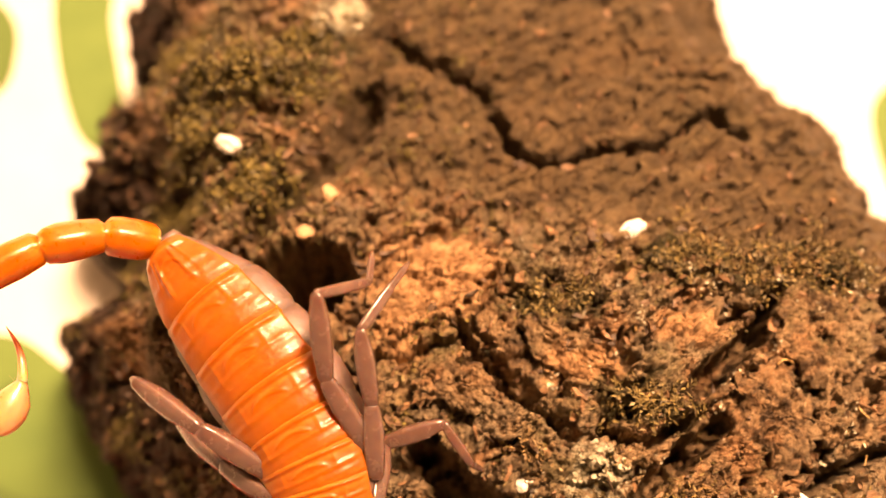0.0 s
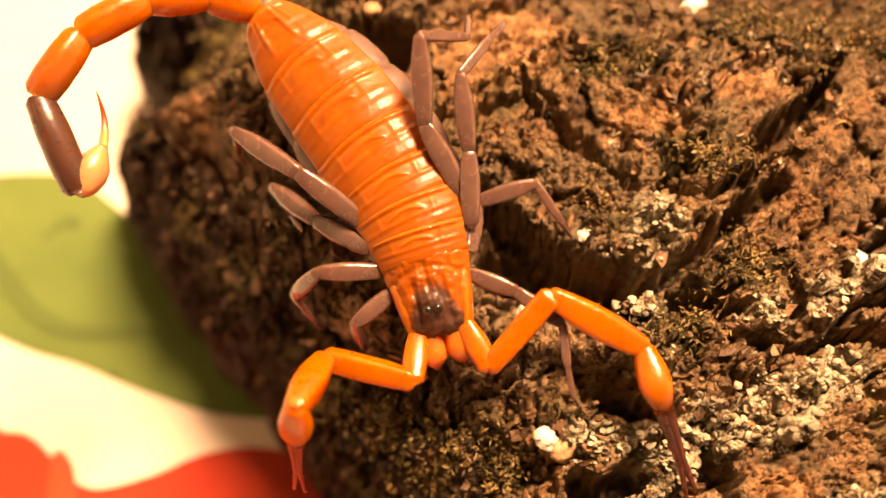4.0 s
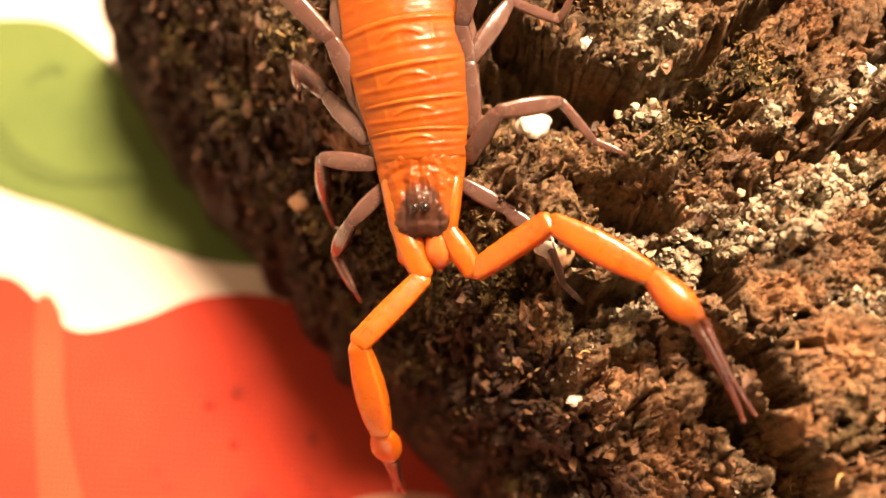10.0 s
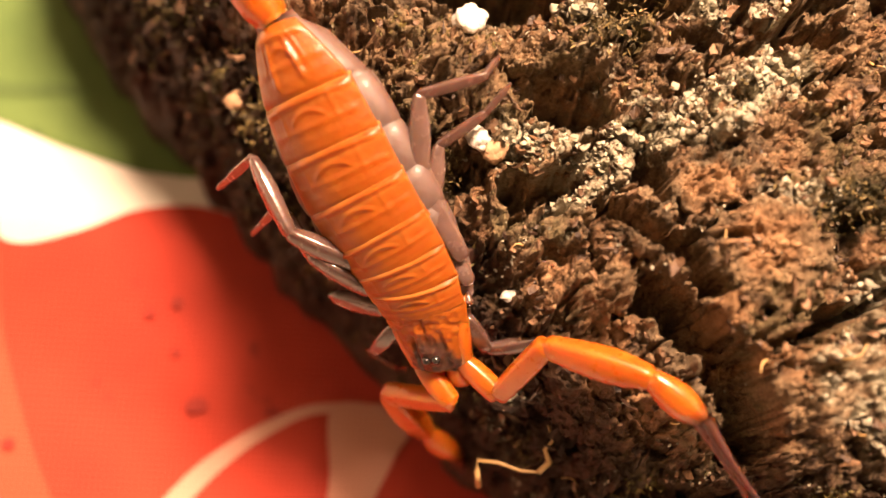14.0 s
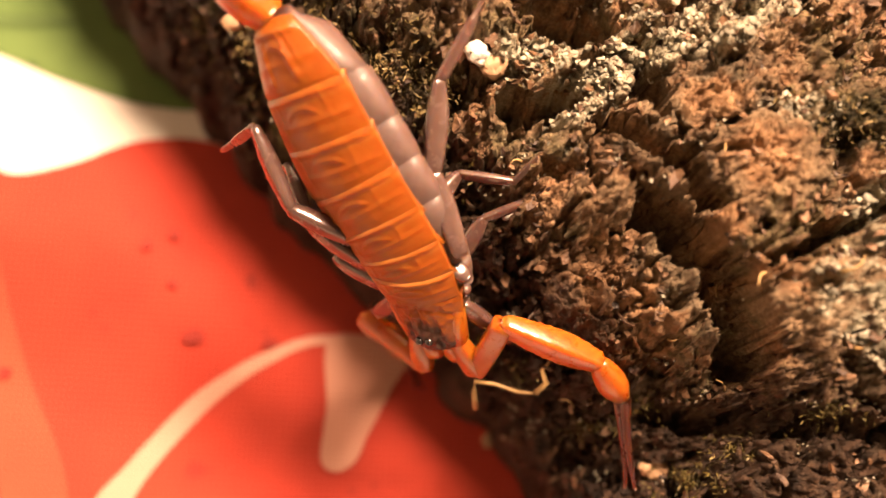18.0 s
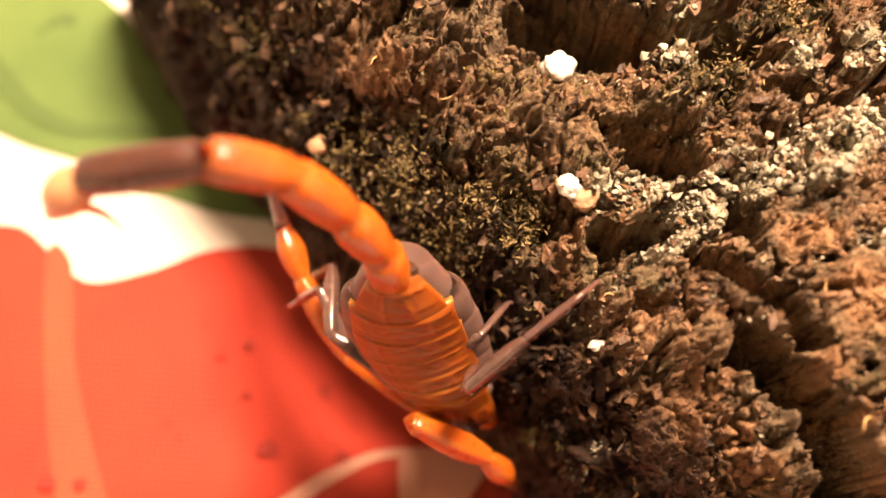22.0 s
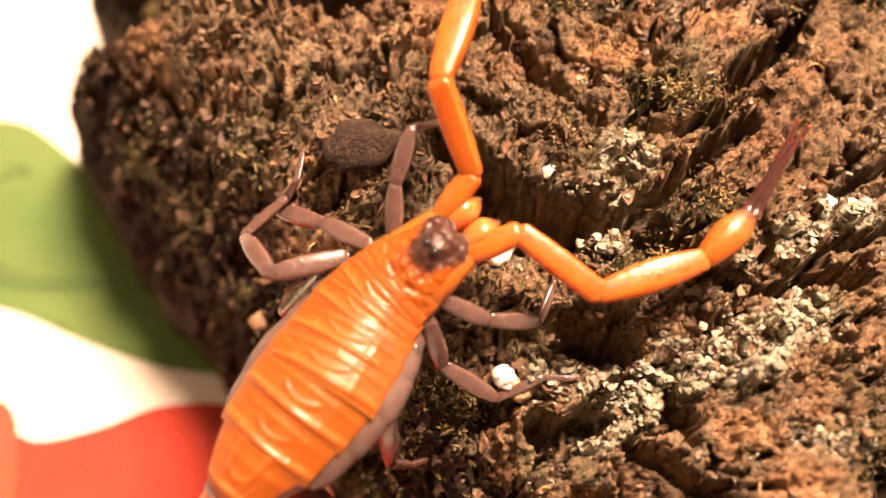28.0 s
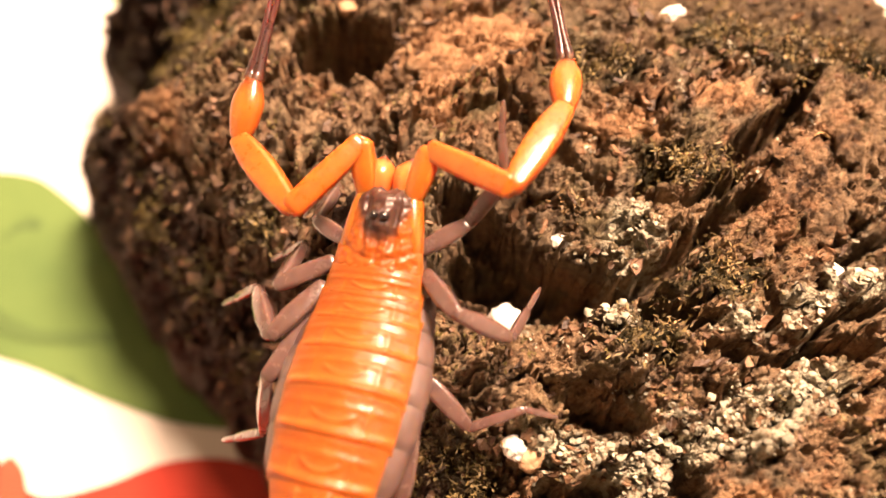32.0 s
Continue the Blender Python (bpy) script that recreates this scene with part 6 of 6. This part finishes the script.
def carapace_mesh():
    nu, nv = 57, 57
    u, v = np.meshgrid(np.linspace(-1, 1, nu), np.linspace(0, 1, nv))
    w = 3.0 - 1.15 * v ** 1.25
    x, y = u * w, v * 5.7 - 0.4 - 0.35 * (np.abs(u) < 2) * np.exp(-(u / 0.25) ** 2) * smooth(0.9, 1, v)
    z = 0.25 - (0.25 + 0.34 * w) * np.abs(u) ** 2.3 - 0.75 * smooth(0.75, 1.0, v) ** 2
    z = z - 0.35 * (1 - smooth(0.0, 0.07, v)) ** 2 + 0.38 * np.exp(-(x / 0.75) ** 2 - ((y - 3.1) / 0.8) ** 2)
    z = z - 0.20 * np.exp(-((np.abs(x) - 0.95) / 0.22) ** 2) * smooth(0.2, 0.5, v) * (1 - smooth(0.8, 0.95, v))
    z = z - 0.16 * np.exp(-(x / 0.14) ** 2) * (1 - smooth(0.35, 0.5, v)) - 0.12 * np.exp(-((y - 0.5 - 0.16 * x * x) / 0.2) ** 2)
    z = z + 0.07 * np.exp(-((np.abs(x) - 0.45 - 0.12 * y) / 0.10) ** 2) * (1 - smooth(0.5, 0.7, v))
    z = z + 0.09 * np.maximum(0, vnoise(x * 3.6, y * 3.6, 81)) + 0.09 * fbm(x * 1.4, y * 1.4, 83, 4)
    top = np.stack([x, y, z], -1).reshape(-1, 3)
    low = np.stack([x * 0.96, y * 0.985, z - 0.4], -1).reshape(-1, 3)
    verts = np.concatenate([top, low]) * MM
    faces, n = [], nu * nv
    for r in range(nv - 1):
        for c in range(nu - 1):
            a = r * nu + c
            faces.append((a, a + 1, a + nu + 1, a + nu))
            faces.append((n + a, n + a + nu, n + a + nu + 1, n + a + 1))
    rim = [c for c in range(nu)] + [r * nu + nu - 1 for r in range(1, nv)] + [(nv - 1) * nu + c for c in range(nu - 2, -1, -1)] + [r * nu for r in range(nv - 2, 0, -1)]
    for a, b in zip(rim, rim[1:] + rim[:1]):
        faces.append((b, a, n + a, n + b))
    me = mesh_from("carapace", [tuple(p) for p in verts], faces, SHELL)

    def stain(co):
        x, y = co[:, 0], co[:, 1]
        tri = smooth(-0.25, 0.30, 1.12 + 0.40 * (y - 2.6) - np.abs(x) * 0.92 + 0.15 * vnoise(x * 2.3, y * 2.3, 85)) * smooth(1.0, 2.3, y)
        streak = 0.45 * np.exp(-((np.abs(x) - 0.75) / 0.2) ** 2) * smooth(0.3, 0.9, y) * (1 - smooth(2.0, 2.8, y)) * (0.6 + 0.6 * vnoise(x * 3, y * 3, 86))
        return np.maximum(tri * 0.93, streak)

    return marked(me, stain)


def ball(name, place, r, mat, squash=(1, 1, 1)):
    bm = bmesh.new()
    bmesh.ops.create_uvsphere(bm, u_segments=16, v_segments=10, radius=r * MM, matrix=Matrix.Translation(Vector(place) * MM) @ Matrix.Diagonal((*squash, 1)))
    me = bpy.data.meshes.new(name)
    bm.to_mesh(me)
    bm.free()
    me.materials.append(mat)
    me.shade_smooth()
    return me


def build_scorpion():
    thing = tagged(new("scorpion"), "orange scorpion with mauve legs and dark pincer tips", "scorpion")
    pieces = {}
    shell = part("carapace", carapace_mesh(), SHELL, thing, "orange head plate with a dark eye patch")
    for s in (-1, 1):
        part("eye", ball("eye", (s * 0.34, 3.2, 0.56), 0.32, EYE), EYE, shell, "glossy black eye")
        part("arm_hip", loft("arm_hip", [(-0.2, 0.30, 0.4, 0), (0.3, 0.52, 0.7, 0), (1.8, 0.60, 0.8, 0.05), (3.4, 0.62, 0.8, 0), (4.1, 0.45, 0.5, 0)], ARM, 16), ARM, shell, "amber base of a pincer arm").matrix_basis = pose(s * 2.25 * MM, 1.1 * MM, -1.15 * MM, 0, 0, s * 11)
        part("small_eye", ball("small_eye", (s * 1.62, 4.75, -0.85), 0.13, EYE), EYE, shell, "tiny black side eye")
        jaw = part("jaw", loft("jaw", [(0, 0.62, 0.6, 0), (0.5, 0.88, 0.8, 0), (1.3, 0.96, 0.86, 0.0), (1.8, 0.88, 0.75, -0.05), (2.1, 0.62, 0.5, -0.15), (2.4, 0.3, 0.26, -0.3), (2.6, 0.1, 0.1, -0.4)], JAW, 14, stain=lambda co: smooth(2.1, 2.5, co[:, 1])), JAW, shell, "red-orange jaw with a dark tip")
        jaw.location = Vector((s * 0.92, 4.75, -1.25)) * MM
    part("chest", loft("chest", [(-0.6, 2.5, 1.3, -2.0), (0.2, 2.9, 1.5, -2.0), (2.0, 2.6, 1.45, -2.0), (4.0, 1.9, 1.2, -2.0), (4.9, 1.2, 0.8, -2.0)], FLANK, 20), FLANK, shell, "mauve underside of the head")
    for i in range(7):
        plate = part("tergite", tergite_mesh(i), SHELL, thing, "glossy orange back plate")
        w0, w1, ln = HALF_WIDTHS[i], HALF_WIDTHS[i + 1], TERGITES[i]
        k = (1.10, 1.15, 1.18, 1.20, 1.20, 1.19, 1.10)[i]
        part("flank", loft("flank", [(0.5, w0 * k * 0.94, 1.6, -2.45), (-0.05 * ln, w0 * k * 0.985, 1.88, -2.4), (-0.3 * ln, (w0 * 0.7 + w1 * 0.3) * k * 1.008, 2.0, -2.35), (-0.7 * ln, (w0 * 0.3 + w1 * 0.7) * k * 1.008, 2.0, -2.35), (-0.95 * ln, (w1 * k) * 0.985, 1.85 if i < 6 else 0.9, -2.4 if i < 6 else -1.3), (-1.1 * ln, w1 * k * 0.86, 1.2 if i < 6 else 0.6, -2.4 if i < 6 else -1.2)], FLANK, 36), FLANK, plate, "soft mauve skin between the plates")
        pieces["body", i] = plate
    widths = (1.28, 1.22, 1.22, 1.2, 1.12)
    for i in range(5):
        ln, w = TAIL_SEGMENTS[i], widths[i]
        stain = (None, None, lambda co: 0 * co[:, 0], lambda co: 0.08 + 0.40 * smooth(1.5, 4.9, co[:, 1]), lambda co: 0.95 + 0 * co[:, 0])[i]
        rings = [(-0.1, w * 0.62, w * 0.6, 0), (0.25, w * 0.86, w * 0.84, 0), (0.35 * ln, w, w, 0), (0.7 * ln, w * 1.02, w, 0), (ln - 0.3, w * 0.92, w * 0.92, 0), (ln + 0.12, w * 0.62, w * 0.6, 0)]
        pieces["tail", i] = part("tail_segment", loft("tail_segment", rings, TAIL, 24, 0.10, 0, 30 + i, stain), TAIL, thing, "dark brown tail joint" if i == 4 else "keeled amber tail joint")
    pieces["tail", 5] = part("sting_bulb", loft("sting_bulb", [(-0.3, 0.35, 0.35, 0), (0.0, 0.72, 0.72, 0.03), (0.5, 1.04, 1.04, 0.06), (1.3, 1.22, 1.2, 0.1), (2.1, 1.12, 1.1, 0.1), (2.8, 0.72, 0.7, 0.05), (3.3, 0.40, 0.4, 0), (3.5, 0.28, 0.28, 0)], STING, 24, 0, 16, 41), STING, thing, "pale tan sting bulb")
    pieces["tail", 6] = part("sting", loft("sting", [(3.8 * f, 0.33 * (1 - f) ** 0.8 + 0.02, 0.36 * (1 - f) ** 0.8 + 0.02, 1.3 * math.sin(f * math.pi) * 0.6) for f in (0, 0.15, 0.3, 0.45, 0.6, 0.75, 0.9, 1)], STING, 10, stain=lambda co: smooth(0.6, 2.6, co[:, 1])), STING, thing, "curved dark sting")
    shapes = ((0.60, 0.80, 0.72), (0.68, 0.80, 0.76), (0.64, 1.0, 0.68), (0.64, 1.06, 0.55))
    for side in "lr":
        for k in range(4):
            ln = ARM_SEGMENTS[k]
            name = ("arm_base", "upper_arm", "forearm", "pincer_palm")[k]
            stain = (lambda co: smooth(2.6, 4.2, co[:, 1]) * 0.8) if k == 3 else None
            pieces["arm_" + side, k] = part(name, loft(name, limb_rings(ln, *shapes[k], 0.86, 30), ARM, 32, (0.05, 0.10, 0.09, 0.02)[k], 12 + 10 * k, 50 + k, stain, (2.4, 3.0, 3.0, 2.2)[k]), ARM, thing)
        for s, nm in ((1, "fixed_finger"), (-1, "moving_finger")):
            ln = ARM_SEGMENTS[4]
            rings = [(ln * f, 0.50 * (1 - f * 0.74), 0.44 * (1 - f * 0.7), -0.55 * math.sin(f * 2.6) * 0.5) for f in (0, 0.1, 0.25, 0.4, 0.55, 0.7, 0.85, 0.97, 1.0)]
            finger = part(nm, loft(nm, rings, ARM, 10, 0, 16, 60, stain=lambda co: 0.92 + 0.08 * smooth(0, 1.0, co[:, 1])), ARM, thing, "slender dark red-brown finger")
            pieces["arm_" + side, 4 if s == 1 else 5] = finger
        for n in range(4):
            for k in range(4):
                ln = LEG_SEGMENTS[n][k]
                name = ("thigh", "knee_joint", "shin", "foot")[k]
                w = ((0.50, 0.66, 0.46), (0.44, 0.62, 0.34), (0.30, 0.34, 0.24), (0.22, 0.22, 0.09))[k]
                scale = 0.86 + 0.06 * n
                pieces["leg_" + side + str(n + 1), k] = part(name, loft(name, limb_rings(ln, *(v * scale * 1.05 for v in w), 0.72, 16), LIMB, 24, 0.13, 0 if k == 3 else 8, 70 + k, lambda co: 0.55 * smooth(0.72 * ln, ln, co[:, 1]) + 0.35 * smooth(0.5, -0.1, co[:, 1]), 2.8), LIMB, thing)
    return thing, pieces


scorpion, PIECES = build_scorpion()


# ---- how it moves ----
def along(points, lengths):
    """Set a chain of joints to its true lengths, keeping its ways."""
    out = [Vector(points[0])]
    for p, q, ln in zip(points[:-1], points[1:], lengths):
        d = Vector(q) - Vector(p)
        out.append(out[-1] + d.normalized() * ln)
    return out


def spine(pts):
    """The back plates' places and ways along a curve through the given joints."""
    p1, p2, p3 = (Vector(p) for p in pts[1:])
    front = (p1 - Vector(pts[0])).normalized()
    way = []
    for i in range(101):
        f = i / 100
        if f < 0.42:
            g, a, b, ta, tb = f / 0.42, p1, p2, front * 8.3, (p3 - p1) * 0.42
        else:
            g, a, b, ta, tb = (f - 0.42) / 0.58, p2, p3, (p3 - p1) * 0.58, (p3 - p2)
        way.append(a * (2 * g ** 3 - 3 * g * g + 1) + ta * (g ** 3 - 2 * g * g + g) + b * (3 * g * g - 2 * g ** 3) + tb * (g ** 3 - g * g))
    reach = [0.0]
    for a, b in zip(way[:-1], way[1:]):
        reach.append(reach[-1] + (b - a).length)
    out, run = [], 0.0
    for ln in TERGITES:
        ends = []
        for r in (run, run + ln):
            want = r / sum(TERGITES) * reach[-1]
            k = min(max(sum(1 for v in reach if v <= want) - 1, 0), 99)
            g = (want - reach[k]) / max(reach[k + 1] - reach[k], 1e-6)
            ends.append(way[k].lerp(way[k + 1], g))
        out.append((ends[0], (ends[0] - ends[1]).normalized()))
        run += ln
    return out


def turned(y, rest):
    """A turn that brings the piece's length along y, with the least twist from its rest way."""
    base = Vector((0, 1, 0)).rotation_difference(Vector(rest))
    return (Vector(rest).rotation_difference(y) @ base).to_matrix().to_4x4()


def upright(y, up=Vector((0, 0, 1))):
    x = y.cross(up).normalized()
    z = x.cross(y)
    return Matrix((x, y, z)).transposed().to_4x4()


REST = {"tail": (0, -1, 0.2), "arm_l": (-0.5, 1, 0), "arm_r": (0.5, 1, 0)}


def rows_of(limbs):
    """Each piece's pose in the scorpion's own space."""
    out = {}
    for i, (p, y) in enumerate(spine(limbs["body"])):
        out["body", i] = Matrix.Translation(p * MM) @ upright(y)
    for key, pts in limbs.items():
        if key == "body":
            continue
        lengths = TAIL_SEGMENTS if key == "tail" else ARM_SEGMENTS if "arm" in key else LEG_SEGMENTS[int(key[-1]) - 1]
        rest = Vector(REST.get(key, (-1 if "_l" in key else 1, 0.0, -0.1))).normalized()
        pts = [Vector(p) for p in pts]
        if key == "tail":
            pts = [p + Vector((0, 0, -1.0)) * (1 if i == 0 else 0.6 if i == 1 else 0) for i, p in enumerate(pts)]
            if len(pts) == 7:
                d5, d6 = pts[5] - pts[4], pts[6] - pts[5]
                pts.append(pts[6] + (d6 * 0.7 - d5.normalized() * 2.2))
        pts = along(pts, lengths)
        for i in range(len(lengths)):
            y = (pts[i + 1] - pts[i]).normalized()
            m = Matrix.Translation(pts[i] * MM) @ turned(y, rest)
            if "arm" in key and i == 4:
                out[key, 4] = Matrix.Translation(pts[i] * MM) @ turned(y, rest) @ pose(0.25 * MM, 0, 0, 0, 90, -2.5)
                out[key, 5] = Matrix.Translation(pts[i] * MM) @ turned(y, rest) @ pose(-0.25 * MM, 0, 0, 0, -90, 2.5)
            else:
                out[key, i] = m
    return out


def motions():
    whole, each = [], {}

    def put(t, place, turn, limbs):
        whole.append((t, Matrix.LocRotScale(Vector(place) * MM, turn, None)))
        for key, m in rows_of(limbs).items():
            each.setdefault(key, []).append((t, m))

    last = None
    for t0, t1, place, turn, limbs in STANCES:
        q = Euler((0, 0, 0)).to_quaternion()
        q.w, q.x, q.y, q.z = turn
        q.normalize()
        here = (t1, Vector(place), q, limbs)
        if last:
            steps = max(1, min(6, round((t0 - last[0]) / 0.1)))
            for s in range(1, steps):
                f = s / steps
                g = f * f * (3 - 2 * f)
                between = {}
                for key, pts in limbs.items():
                    old = last[3][key]
                    n = min(len(old), len(pts))
                    between[key] = [Vector(a).lerp(Vector(b), g) for a, b in zip(old[:n], pts[:n])]
                put(last[0] + (t0 - last[0]) * f, last[1].lerp(here[1], g), last[2].slerp(q, g), between)
        put(t0, place, q, limbs)
        if t1 > t0:
            put(t1, place, q, limbs)
        last = here
    walk(scorpion, whole)
    for key, rows in each.items():
        walk(PIECES[key], rows)


motions()
